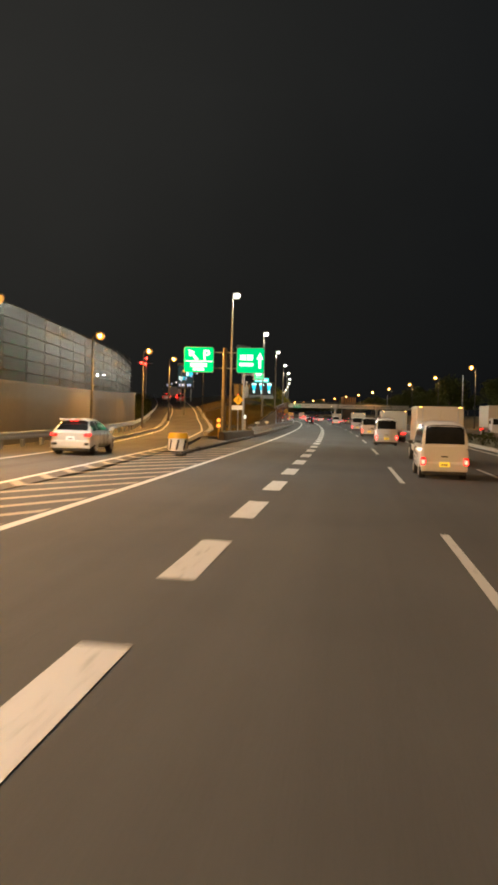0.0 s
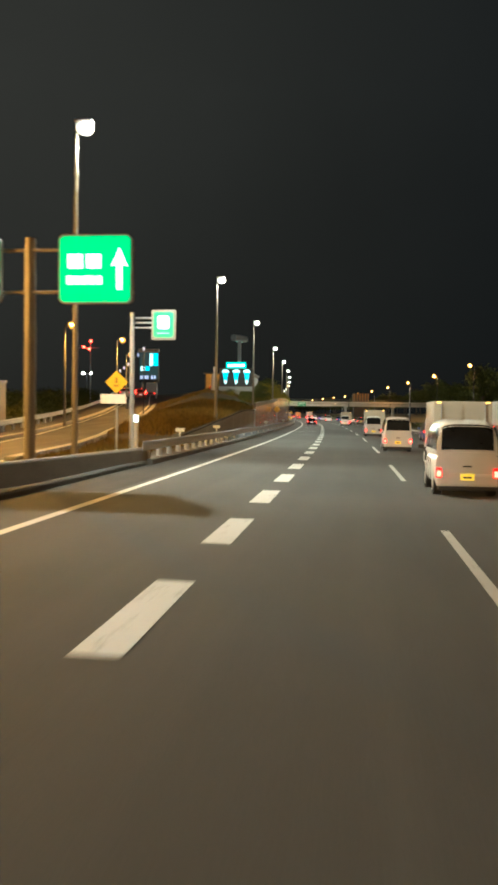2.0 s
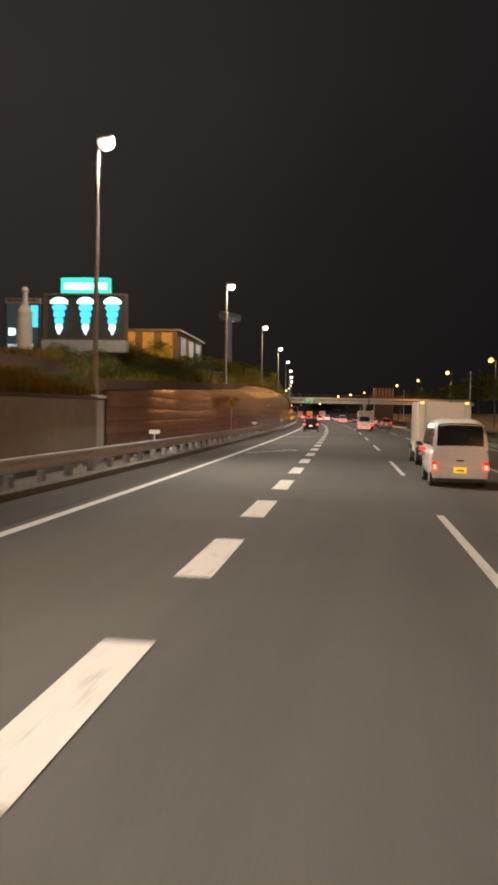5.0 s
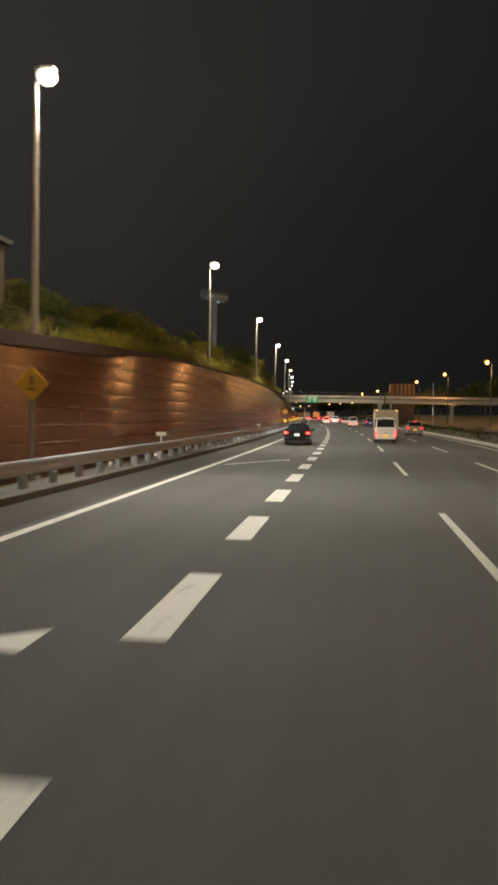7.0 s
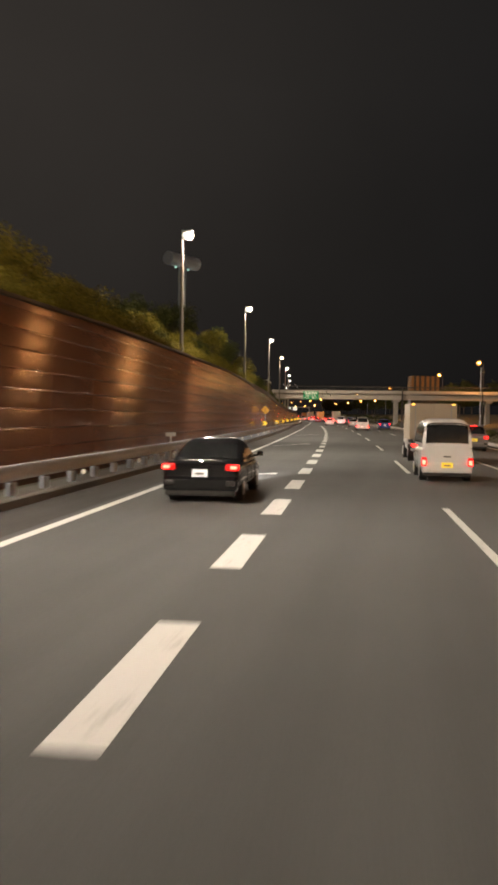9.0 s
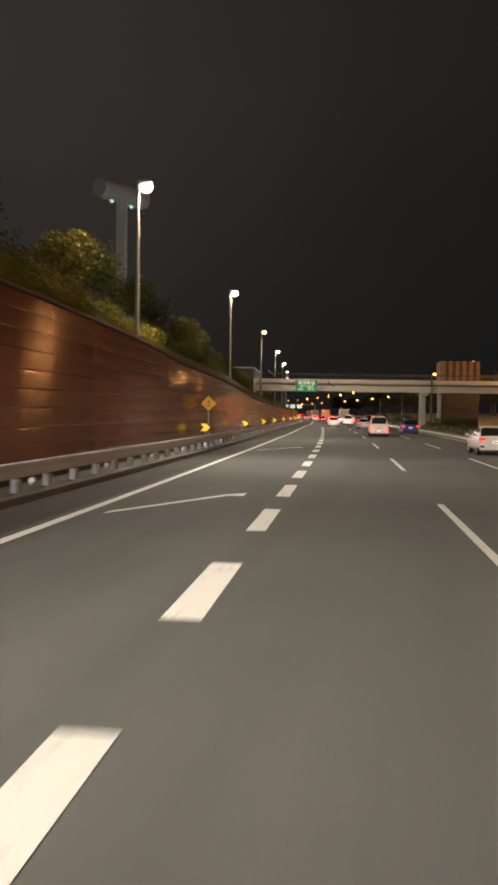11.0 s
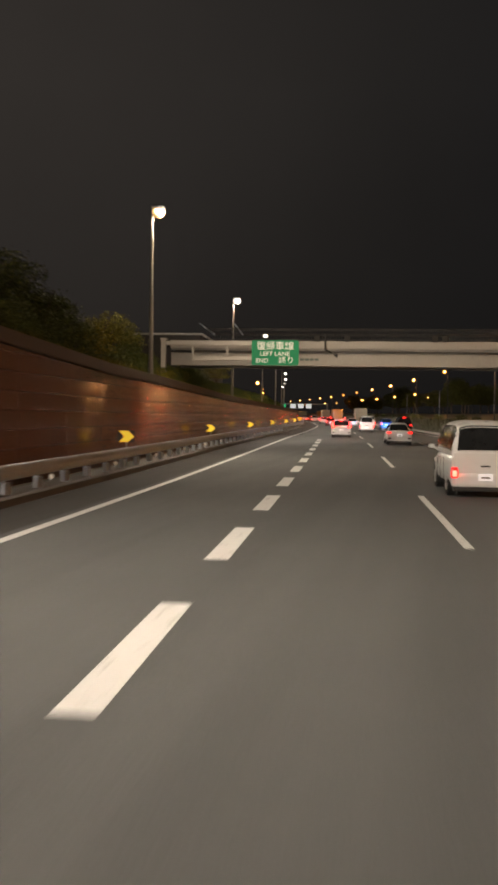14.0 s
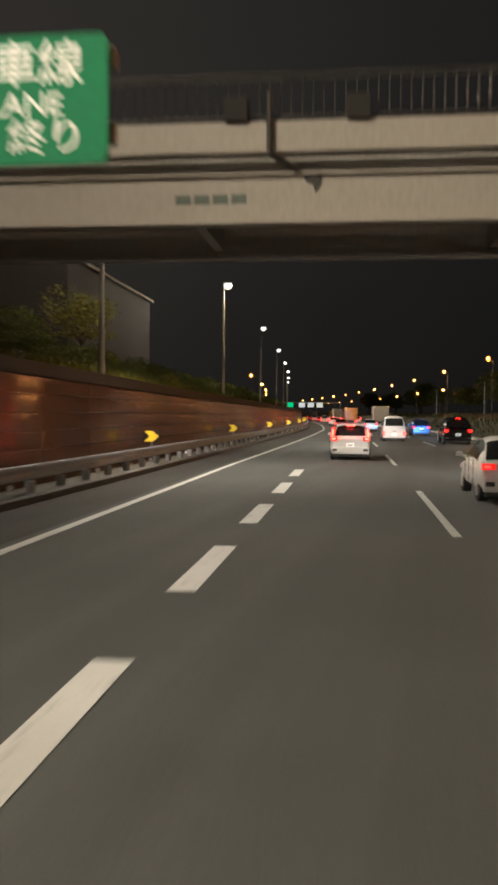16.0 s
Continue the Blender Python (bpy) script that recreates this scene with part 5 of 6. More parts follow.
            rod(b, (sx * (w - 0.24), y(f), wheel), (sx * (w - 0.035), y(f), wheel), wheel, wheel, 24)
            wl = part("wheel", b, RUBBER, t, smooth=False)
            b = B()
            rod(b, (sx * (w - 0.037), y(f), wheel), (sx * (w - 0.022), y(f), wheel), wheel * 0.66, wheel * 0.6, 18)
            part("rim", b, RIM, wl)
            b = B()
            rod(b, (sx * (w - 0.24), y(f), wheel + 0.03), (sx * (w - 0.045), y(f), wheel + 0.03), wheel * 1.16, wheel * 1.16, 24)
            part("wheel_arch", b, BLACK_TRIM, t)
    b = B()
    block(b, (0, y(0.0) + 0.05, 0.42), (W * 0.94, 0.20, 0.34), 0.08)
    part("bumper", b, paint, t)
    b = B()
    block(b, (0, y(0.0) + 0.06, 0.24), (W * 0.88, 0.18, 0.18), 0.04)
    part("diffuser", b, BLACK_TRIM, t)
    if square:
        b = B()
        block(b, (0, y(0.0) + 0.012, (0.56 + belt) / 2), (W * 0.86, 0.05, belt - 0.50), 0.02)
        g = part("tailgate", b, paint, t)
        b = B()
        block(b, (0, y(0.0) - 0.02, 0.76), (0.22, 0.03, 0.04), 0.01)
        part("tailgate_handle", b, BLACK_TRIM, g)
    else:
        for sx in (-1, 1):
            b = B()
            block(b, (sx * w * 0.76, y(0.0) - 0.045, 0.44), (0.20, 0.03, 0.11), 0.02)
            part("fog_pocket", b, BLACK_TRIM, t)
    b = B()
    block(b, (0, y(0.0) - 0.06, 0.66 if lamps != "low" else 0.50), (0.34, 0.02, 0.165), 0.004)
    p = part("number_plate", b, plate_mat or PLATE_WHITE, t, "number plate with plain bars")
    b = B()
    block(b, (0, y(0.0) - 0.072, 0.65 if lamps != "low" else 0.49), (0.20, 0.006, 0.045))
    part("plate_bar", b, GREY_WALL, p)
    if spoiler:
        b = B()
        block(b, (0, y(roof0) - 0.10, H - 0.04), (W * 0.70, 0.24, 0.05), 0.02)
        part("spoiler", b, paint, t)
        b = B()
        block(b, (0, y(roof0) - 0.20, H - 0.08), (0.34, 0.03, 0.03), 0.008)
        part("brake_light", b, r, t)
    if beam:
        light = new("headlight_beam", bpy.data.lights.new("headlight_beam", "SPOT"))
        light.data.energy, light.data.color, light.data.spot_size, light.data.spot_blend, light.data.shadow_soft_size = beam, beam_colour, radians(36), 1.0, 0.1
        light.matrix_basis = m @ pose(0, L / 2 + 0.1, 0.66, 90 - dip)
    return t


def box_truck(name, label, m, box_paint, cab_paint, L=6.0, W=2.0, H=2.8, bed=0.95, category="truck"):
    t = thing(name, label, category, m)
    b = B()
    block(b, (0, -0.55, (bed + H) / 2), (W, L - 1.9, H - bed), 0.03)
    part("cargo_box", b, box_paint, t)
    for x in (-W / 4, W / 4):
        b = B()
        block(b, (x, -0.55 - (L - 1.9) / 2 - 0.012, (bed + H) / 2), (W / 2 - 0.06, 0.03, H - bed - 0.12), 0.008)
        d = part("rear_door", b, box_paint, t)
        b = B()
        rod(b, (x * 1.5, -0.55 - (L - 1.9) / 2 - 0.05, bed + 0.1), (x * 1.5, -0.55 - (L - 1.9) / 2 - 0.05, H - 0.1), 0.016, n=6)
        part("lock_rod", b, GALVANISED, d)
    b = B()
    block(b, (0, L / 2 - 0.75, 1.2), (W * 0.92, 1.5, 1.5), 0.12)
    part("cab", b, cab_paint, t)
    b = B()
    block(b, (0, L / 2 - 0.02, 1.6), (W * 0.8, 0.05, 0.6), 0.02)
    part("windscreen", b, GLASS, t)
    b = B()
    block(b, (0, -0.3, 0.72), (W * 0.45, L - 0.6, 0.22), 0.02)
    part("chassis", b, BLACK_TRIM, t)
    b = B()
    block(b, (0, -L / 2 + 0.42, 0.52), (W * 0.92, 0.08, 0.12), 0.02)
    block(b, (0.3, -L / 2 + 0.46, 0.66), (0.08, 0.06, 0.3))
    block(b, (-0.3, -L / 2 + 0.46, 0.66), (0.08, 0.06, 0.3))
    part("underrun_bar", b, GALVANISED, t)
    for sx in (-1, 1):
        b = B()
        block(b, (sx * W * 0.36, -L / 2 + 0.38, 0.72), (0.34, 0.06, 0.12), 0.015)
        part("tail_light", b, TAIL_RED, t, "glowing red tail light")
        b = B()
        block(b, (sx * W * 0.42, -L / 2 + 0.40, H - 0.06), (0.12, 0.05, 0.08), 0.01)
        part("marker_light", b, MARKER_AMBER, t, "glowing amber marker light")
        b = B()
        block(b, (sx * (W * 0.46 + 0.12), L / 2 - 0.35, 1.55), (0.16, 0.08, 0.3), 0.02)
        part("door_mirror", b, BLACK_TRIM, t)
        for y in (-L * 0.24, L * 0.36):
            b = B()
            rod(b, (sx * (W / 2 - 0.30), y, 0.38), (sx * (W / 2 - 0.02), y, 0.38), 0.38, 0.38, 20)
            wl = part("wheel", b, RUBBER, t)
            b = B()
            rod(b, (sx * (W / 2 - 0.03), y, 0.38), (sx * (W / 2 + 0.0), y, 0.38), 0.22, 0.2, 14)
            part("rim", b, RIM, wl)
    b = B()
    block(b, (0, -L / 2 + 0.37, 0.68), (0.36, 0.02, 0.17))
    part("number_plate", b, PLATE_WHITE, t)
    return t


WHITE_PAINT = paint_of("white_car_paint", (0.60, 0.61, 0.61))
SILVER = paint_of("silver_car_paint", (0.60, 0.60, 0.60), 0.0)
BLACK_PAINT = paint_of("black_car_paint", (0.006, 0.006, 0.007), 0.0, 0.1)
GREY_PAINT = paint_of("grey_car_paint", (0.24, 0.24, 0.25), 0.5)
BLUE_PAINT = paint_of("blue_car_paint", (0.03, 0.07, 0.30), 0.3)
RED_PAINT = paint_of("red_car_paint", (0.35, 0.03, 0.02))
CREAM = paint_of("cream_box_paint", (0.46, 0.41, 0.33), 0.0, 0.45)
ORANGE = paint_of("orange_box_paint", (0.55, 0.22, 0.04), 0.0, 0.45)
BLUE_BOX = paint_of("pale_box_paint", (0.5, 0.56, 0.62), 0.0, 0.45)

suv = car("suv", "white sport utility car with tall lit red tail lights", spot(352.7, -0.05, 0), WHITE_PAINT, 4.4, 1.75, 1.58, 1.0, 0.98, 1.0, 0.03, 0.09, 0.62, 0.74, 0.35, "tall", spoiler=True, red=TAIL_HOT, beam=16000)
van = car("kei_van", "white boxy kei van with low lit tail lights and yellow plate", spot(31.0, 3.2, 0), WHITE_PAINT, 3.5, 1.62, 1.92, 1.08, 0.95, 1.1, 0.006, 0.02, 0.84, 0.95, 0.28, "low", PLATE_YELLOW, BLACK_TRIM, TAIL_HOT, "van", taper=0.90, beam=1500)
small_truck = box_truck("box_truck", "small truck with a cream cargo box", spot(41.5, 4.1, 0), CREAM, WHITE_PAINT, 5.0, 2.05, 2.55)
sedan = car("sedan", "glossy black saloon with lit orange-red tail lights", spot(197.4, -3.62, 0), BLACK_PAINT, 4.7, 1.78, 1.40, 0.90, 0.88, 0.96, 0.19, 0.36, 0.62, 0.78, 0.33, "wide", red=TAIL_HOT, beam=16000)
car("station_wagon", "grey estate car with a dark roof and lit tail lights", spot(230.0, 7.0, 0), GREY_PAINT, 4.3, 1.69, 1.55, 0.96, 0.92, 0.98, 0.03, 0.08, 0.60, 0.74, 0.31, "round", PLATE_YELLOW, spoiler=True)
silver = car("sedan", "silver compact saloon with lit tail lights", spot(334.1, 3.65, 0), SILVER, 4.3, 1.7, 1.45, 0.90, 0.88, 0.99, 0.12, 0.30, 0.56, 0.80, 0.31, "wide", beam=4000)
mini = car("minivan", "white boxy minivan with lit low tail lights", spot(379.6, 3.35, 0), WHITE_PAINT, 4.2, 1.7, 1.85, 1.05, 0.98, 1.06, 0.01, 0.04, 0.78, 0.90, 0.30, "low", red=TAIL_HOT, category="van", taper=0.82)
offroad = car("suv", "black tall off-road car with lit tail lights", spot(372.9, 7.05, 0), BLACK_PAINT, 4.5, 1.85, 1.80, 1.08, 1.06, 1.08, 0.03, 0.06, 0.64, 0.76, 0.38, "round", spoiler=True, beam=24000, beam_colour=(0.22, 0.55, 1.0), dip=9)
blue = car("hatchback", "dark blue small car with lit tail lights", spot(396.3, 6.9, 0), BLUE_PAINT, 3.9, 1.69, 1.52, 0.95, 0.92, 0.97, 0.03, 0.08, 0.62, 0.76, 0.30, "round")
car("hatchback", "dark blue small car throwing a cold blue light ahead", spot(306.0, 6.9, 0), BLUE_PAINT, 3.9, 1.69, 1.52, 0.95, 0.92, 0.97, 0.03, 0.08, 0.62, 0.76, 0.30, "round", beam=9000, beam_colour=(0.22, 0.55, 1.0), dip=17)
red_car = car("hatchback", "red small car with bright brake lights", spot(432.0, 0.1, 0), RED_PAINT, 3.9, 1.69, 1.50, 0.95, 0.92, 0.97, 0.03, 0.09, 0.62, 0.76, 0.30, "wide", red=TAIL_HOT, spoiler=True)
ramp_car = car("hatchback", "white hatchback with lit tail lights on the ramp", spot(36.3, -11.1, 0.006, 1.5), WHITE_PAINT, 4.2, 1.74, 1.46, 0.95, 0.90, 0.98, 0.03, 0.15, 0.56, 0.78, 0.32, "wide", spoiler=True, taper=0.68)
car("hatchback", "red hatchback braking on the climbing ramp", spot(168.5, ramp_o(168.5) + 0.5, ramp_z(168.5) + 0.03, 10), RED_PAINT, 3.9, 1.7, 1.6, 0.98, 0.94, 1.0, 0.03, 0.08, 0.62, 0.76, 0.30, "tall", red=TAIL_HOT, spoiler=True)
box_truck("box_truck", "tall pale box truck with red marker lights on the ramp", spot(240, ramp_o(240) - 0.1, ramp_z(240) + 0.05, 5), BLUE_BOX, WHITE_PAINT, 7.0, 2.2, 3.2)
copy_thing(ramp_car, spot(175, ramp_o(175) - 2.0, ramp_z(175) + 0.03, 10))
copy_thing(silver, spot(262.0, 7.1, 0))
for src, s, o in ((van, 63.7, 2.95), (small_truck, 74.0, 4.1), (van, 90.8, 2.85), (van, 124.0, 2.95), (small_truck, 134.5, 3.6), (van, 205.0, 2.6), (small_truck, 217.0, 3.3), (mini, 297, 3.2), (offroad, 158, 7.1), (blue, 112, 7.1)):
    copy_thing(src, spot(s, o, 0))
orange = box_truck("box_truck", "orange box truck in the far traffic", spot(476, 3.4, 0), ORANGE, WHITE_PAINT, 7.5, 2.3, 3.2)
cream = box_truck("box_truck", "cream box truck in the far traffic", spot(455, 7.1, 0), CREAM, WHITE_PAINT, 7.5, 2.3, 3.3)
for src, s, o in ((mini, 428, 6.9), (suv, 470, 0.1), (silver, 420, 3.4), (red_car, 505, 3.5), (mini, 520, 0.0), (suv, 512, 7.0), (red_car, 548, 0.2), (silver, 556, 3.5), (suv, 590, 3.4),
                  (mini, 584, 0.2), (red_car, 622, 0.1), (suv, 640, 6.9), (mini, 668, 3.3), (red_car, 700, 0), (suv, 730, 3.4), (red_car, 745, 0.1)):
    copy_thing(src, spot(s, o, 0))
for src, s, o in ((cream, 530, 3.6), (orange, 600, 7.0), (cream, 640, 3.5), (cream, 690, 6.8)):
    copy_thing(src, spot(s, o, 0))
# trucks standing on the opposite carriageway, facing this way
for src, s, o in ((cream, 96, 16.6), (cream, 128, 16.4), (orange, 168, 19.9)):
    copy_thing(src, spot(s, o, 0.28, 180))

# ---- shrubs, trees and grass ----
rng = random.Random(7)


def leaf_cloud(count, radii, size, seed, ragged=0.35, lobes=7):
    """Leaves scattered over uneven lobes: many small folded quads."""
    r = random.Random(seed)
    centres = [(Vector((r.uniform(-1, 1) * radii[0] * 0.62, r.uniform(-1, 1) * radii[1] * 0.62, r.uniform(0.05, 0.75) * radii[2])), r.uniform(0.35, 0.62)) for _ in range(lobes)]
    vs, fs = [], []
    for _ in range(count):
        c, k = r.choice(centres)
        d = Vector((r.gauss(0, 1), r.gauss(0, 1), r.gauss(0.25, 1))).normalized()
        p = c + Vector((d.x * radii[0], d.y * radii[1], d.z * radii[2] * 0.8)) * k * (1 - ragged * r.random() ** 2) * (1 + 0.12 * r.gauss(0, 1))
        if p.z < 0.02:
            p.z = 0.02 + 0.2 * r.random()
        u = Vector((r.gauss(0, 1), r.gauss(0, 1), r.gauss(0, 0.6))).normalized()
        v = u.cross(Vector((r.gauss(0, 1), r.gauss(0, 1), r.gauss(0, 1)))).normalized()
        w = u.cross(v) * 0.25
        a = size * r.uniform(0.6, 1.3)
        n = len(vs)
        vs += [p - u * a, p + v * a * 0.5 + w * a, p + u * a, p - v * a * 0.5 + w * a]
        fs.append((n, n + 1, n + 2, n + 3))
    return vs, fs


def stems(n, h, spread, seed, r0=0.03):
    r = random.Random(seed)
    b = B()
    for _ in range(n):
        a = r.uniform(0, 6.28)
        rod(b, (0.1 * math.cos(a), 0.1 * math.sin(a), -0.25), (spread * math.cos(a) * r.uniform(0.3, 1), spread * math.sin(a) * r.uniform(0.3, 1), h * r.uniform(0.6, 1)), r0, r0 * 0.3, 5)
    return b


shrub_kinds = []
for i in range(5):
    t = thing("shrub", "leafy green shrub on the bank above the wall", "shrub", group="shrubs on the bank")
    part("woody_base", stems(7, 0.9, 0.7, 30 + i), BARK, t)
    part("foliage", leaf_cloud(1900, (1.35, 1.35, 1.15), 0.060, 50 + i), LEAF if i < 3 else LEAF_PALE, t)
    shrub_kinds.append(t)
used = set()


def put_shrub(k, s, o, z, size):
    m = spot(s, o, z, rng.uniform(0, 360)) @ Matrix.Diagonal((size, size, size * rng.uniform(0.8, 1.25), 1))
    if k not in used:
        used.add(k)
        shrub_kinds[k].matrix_basis = m
    else:
        ob = copy_thing(shrub_kinds[k], Matrix())
        ob.matrix_basis = m


def bank_height(s, o):
    if s >= 299:
        pts = ((-8.92 + shift(s), wall_top(s) + 0.3), (-11.5, wall_top(s) + 1.3), (-15, wall_top(s) + 2.0), (-40, 5.5))
    else:
        pts = bank(s)
    pts = sorted(pts)
    return float(np.interp(o, [p[0] for p in pts], [p[1] for p in pts])) - 0.06


s = 124.0
while s < 375:
    big = smooth_step(168, 182, s) * (1 - 0.45 * smooth_step(300, 330, s))
    hedge = 166 < s < 254
    for o, sz in ((-9.75, 0.78), (-11.2, 0.98), (-13.0, 1.25)):
        if o < -12 and s < 135 or s < 318 and o > -10.5 and (s < 130 or rng.random() < (0.05 if hedge else 0.45)) or (o < -12 and s > 244 and rng.random() < 0.4):
            continue
        size = sz * (0.58 + 0.26 * big) * rng.uniform(0.7, 1.25)
        if 134 < s < 168 and o < -10.5:
            size *= 1.1
        oo = o + rng.uniform(-0.5, 0.4)
        k = rng.choice((2, 3, 3, 4, 4) if hedge else (0, 0, 1, 1, 2, 2, 3))
        put_shrub(k, s + rng.uniform(-0.8, 0.8), oo, bank_height(s, oo), size)
    s += 2.6
for k in range(17):
    s = 126.5 + 1.35 * k
    o = -10.0 + rng.uniform(-0.5, 0.4)
    put_shrub(rng.choice((0, 1, 2)), s, o, bank_height(s, o) - 0.05, rng.uniform(0.50, 0.72))
for k in range(26):
    s = 99.5 + 2.6 * k
    put_shrub(rng.choice((0, 1, 2)), s, ramp_o(s) - 7.4 + rng.uniform(-0.3, 0.3), ramp_z(s) - 0.05, rng.uniform(1.5, 1.9) if s < 130 else rng.uniform(0.9, 1.5))
vs, fs = [], []
for k in range(90):
    s = 376 + 3.0 * k
    for o in (-10.0, -11.6, -13.4):
        a, b = leaf_cloud(150, (1.1, 1.1, 1.0), 0.17, 300 + k)
        n, q = len(vs), at(s + rng.uniform(-1, 1), o, bank_height(s, o))
        vs += [v + q for v in a]
        fs += [tuple(i + n for i in f) for f in b]
tagged(mesh_object("far_shrubs", (vs, fs), LEAF), "continuous green shrubbery along the far bank", "shrubs", kind="stuff")


def shrub_row(name, places, leaf, label, leaves):
    """A row of shrubs grown into one another: one mesh of leaves."""
    vs, fs = [], []
    clouds = [leaf_cloud(leaves, (1.35, 1.35, 1.15), 0.06 * (1900 / leaves) ** 0.5, 90 + i) for i in range(3)]
    for s, o, z, size in places:
        a, b = rng.choice(clouds)
        m = spot(s, o, z, rng.uniform(0, 360)) @ Matrix.Diagonal((size, size, size * rng.uniform(0.8, 1.25), 1))
        n = len(vs)
        vs += [m @ v for v in a]
        fs += [tuple(i + n for i in f) for f in b]
    tagged(mesh_object(name, (vs, fs), leaf), label, "shrubs", kind="stuff")


shrub_row("hedge", [(165 + 1.3 * k + rng.uniform(-0.3, 0.3), -9.12 + rng.uniform(-0.1, 0.1), bank_height(165 + 1.3 * k, -9.1) - 0.05, rng.uniform(0.42, 0.62)) for k in range(69)],
          LEAF_PALE, "yellow-green hedge along the top of the noise wall", 1700)
shrub_row("median_shrubs", [(60 + 14.5 * k + rng.uniform(-2, 2), 11.6 + rng.uniform(-0.4, 0.4), berm(60 + 14.5 * k) - 0.08, rng.uniform(0.35, 0.6)) for k in range(30)],
          LEAF, "low shrubs scattered along the median mound", 900)


def tree(name, label, m, seed, height=4.2, crown=1.7, leaf=None, leaves=1700, group="", size=0.10):
    t = thing(name, label, "tree", m, group)
    r = random.Random(seed)
    b = B()
    rod(b, (0, 0, -0.3), (0.05, 0.02, height * 0.45), 0.045 * height ** 0.7, 0.03 * height ** 0.7, 9)
    tips = []
    for i in range(7):
        a = i * 2.4 + r.uniform(-0.4, 0.4)
        z0 = height * r.uniform(0.28, 0.45)
        tip = (crown * 0.6 * math.cos(a), crown * 0.6 * math.sin(a), height * r.uniform(0.6, 0.9))
        rod(b, (0.04, 0.02, z0), tip, 0.02 * height ** 0.7, 0.008, 6)
        tips.append(tip)
    part("trunk", b, BARK, t, smooth=True)
    vs, fs = leaf_cloud(leaves, (crown, crown, height * 0.55), size, seed, 0.5, 10)
    part("crown", ([v + Vector((0, 0, height * 0.40)) for v in vs], fs), leaf or LEAF, t)
    return t


tree("tree", "small yellow-green tree beside the footbridge", spot(345.5, -10.5, bank_height(345.5, -10.5)), 5, 2.9, 1.45, LEAF_OLIVE, 3600, size=0.06)
tree("tree", "leafy green tree on the bank above the wall", spot(268, -13.5, bank_height(268, -13.5)), 9, 4.2, 1.9, LEAF, 3800, size=0.07)
tree("tree", "leafy green tree on the bank above the wall", spot(278, -11.6, bank_height(278, -11.6)), 12, 3.4, 1.4, LEAF_PALE, 3400, size=0.065)
tree("tree", "leafy green tree on the bank above the wall", spot(257, -13.0, bank_height(257, -13.0)), 15, 3.6, 1.8, LEAF, 3600, size=0.07)
for s, o, seed, height, crown, leaf in ((232, -13.2, 31, 3.0, 1.5, LEAF), (237.5, -12.4, 32, 3.3, 1.7, LEAF), (243, -13.6, 33, 3.9, 2.0, LEAF), (249.5, -11.6, 34, 3.0, 1.5, LEAF_PALE),
                                         (262.5, -12.2, 35, 3.2, 1.7, LEAF), (273, -12.6, 36, 3.3, 1.8, LEAF), (284, -12.4, 37, 2.8, 1.6, LEAF), (291, -12.0, 38, 2.6, 1.5, LEAF)):
    tree("tree", "dark leafy tree on the bank above the noise wall", spot(s, o, bank_height(s, o)), seed, height, crown, leaf, 3000, "trees on the bank", 0.07)
for s, o, seed, height, crown, leaf in ((301.0, -11.6, 41, 2.6, 1.5, LEAF), (303.8, -12.4, 42, 2.7, 1.7, LEAF), (306.6, -11.8, 43, 2.3, 1.5, LEAF), (309.8, -12.3, 44, 2.3, 1.5, LEAF),
                                         (313.2, -11.4, 45, 2.2, 1.3, LEAF_OLIVE), (316.4, -11.6, 46, 2.3, 1.2, LEAF_OLIVE), (319.4, -12.0, 47, 2.0, 1.3, LEAF)):
    tree("tree", "low bushy tree on the bank before the footbridge", spot(s, o, bank_height(s, o)), seed, height, crown, leaf, 2600, "trees on the bank", 0.06)
dark_tree = tree("tree", "dark broad tree beyond the opposite lanes", spot(150, 38, 2.2), 21, 8.5, 4.2, LEAF, 2600, "trees beyond the opposite lanes", 0.26)
for k in range(46):
    s = 165 + 12.5 * k + rng.uniform(-3, 3)
    o = 36 + rng.uniform(-3, 9)
    ob = copy_thing(dark_tree, Matrix())
    z = rng.uniform(0.8, 1.25)
    ob.matrix_basis = spot(s, o, 2.1, rng.uniform(0, 360)) @ Matrix.Diagonal((z, z, z * rng.uniform(0.8, 1.15), 1))

# grass on the exit island and the bank
vs, fs = [], []
for _ in range(22000):
    s = rng.uniform(63, 150)
    lo, hi = ramp_o(s) + 2.9, (nose_o(s) - 0.4 if s < 84 else -9.0)
    o = lo + (hi - lo) * rng.random()
    if s > 84 and o > -9.0 or o > -7.8 or hi < lo:
        continue
    p = at(s, o, bank_height(s, o) + 0.05)
    a, h = rng.uniform(0, 6.28), rng.uniform(0.10, 0.36)
    u = Vector((math.cos(a), math.sin(a), 0)) * 0.024
    n = len(vs)
    vs += [p - u, p + u, p + u * 0.2 + Vector((rng.uniform(-0.1, 0.1), rng.uniform(-0.1, 0.1), h))]
    fs.append((n, n + 1, n + 2))
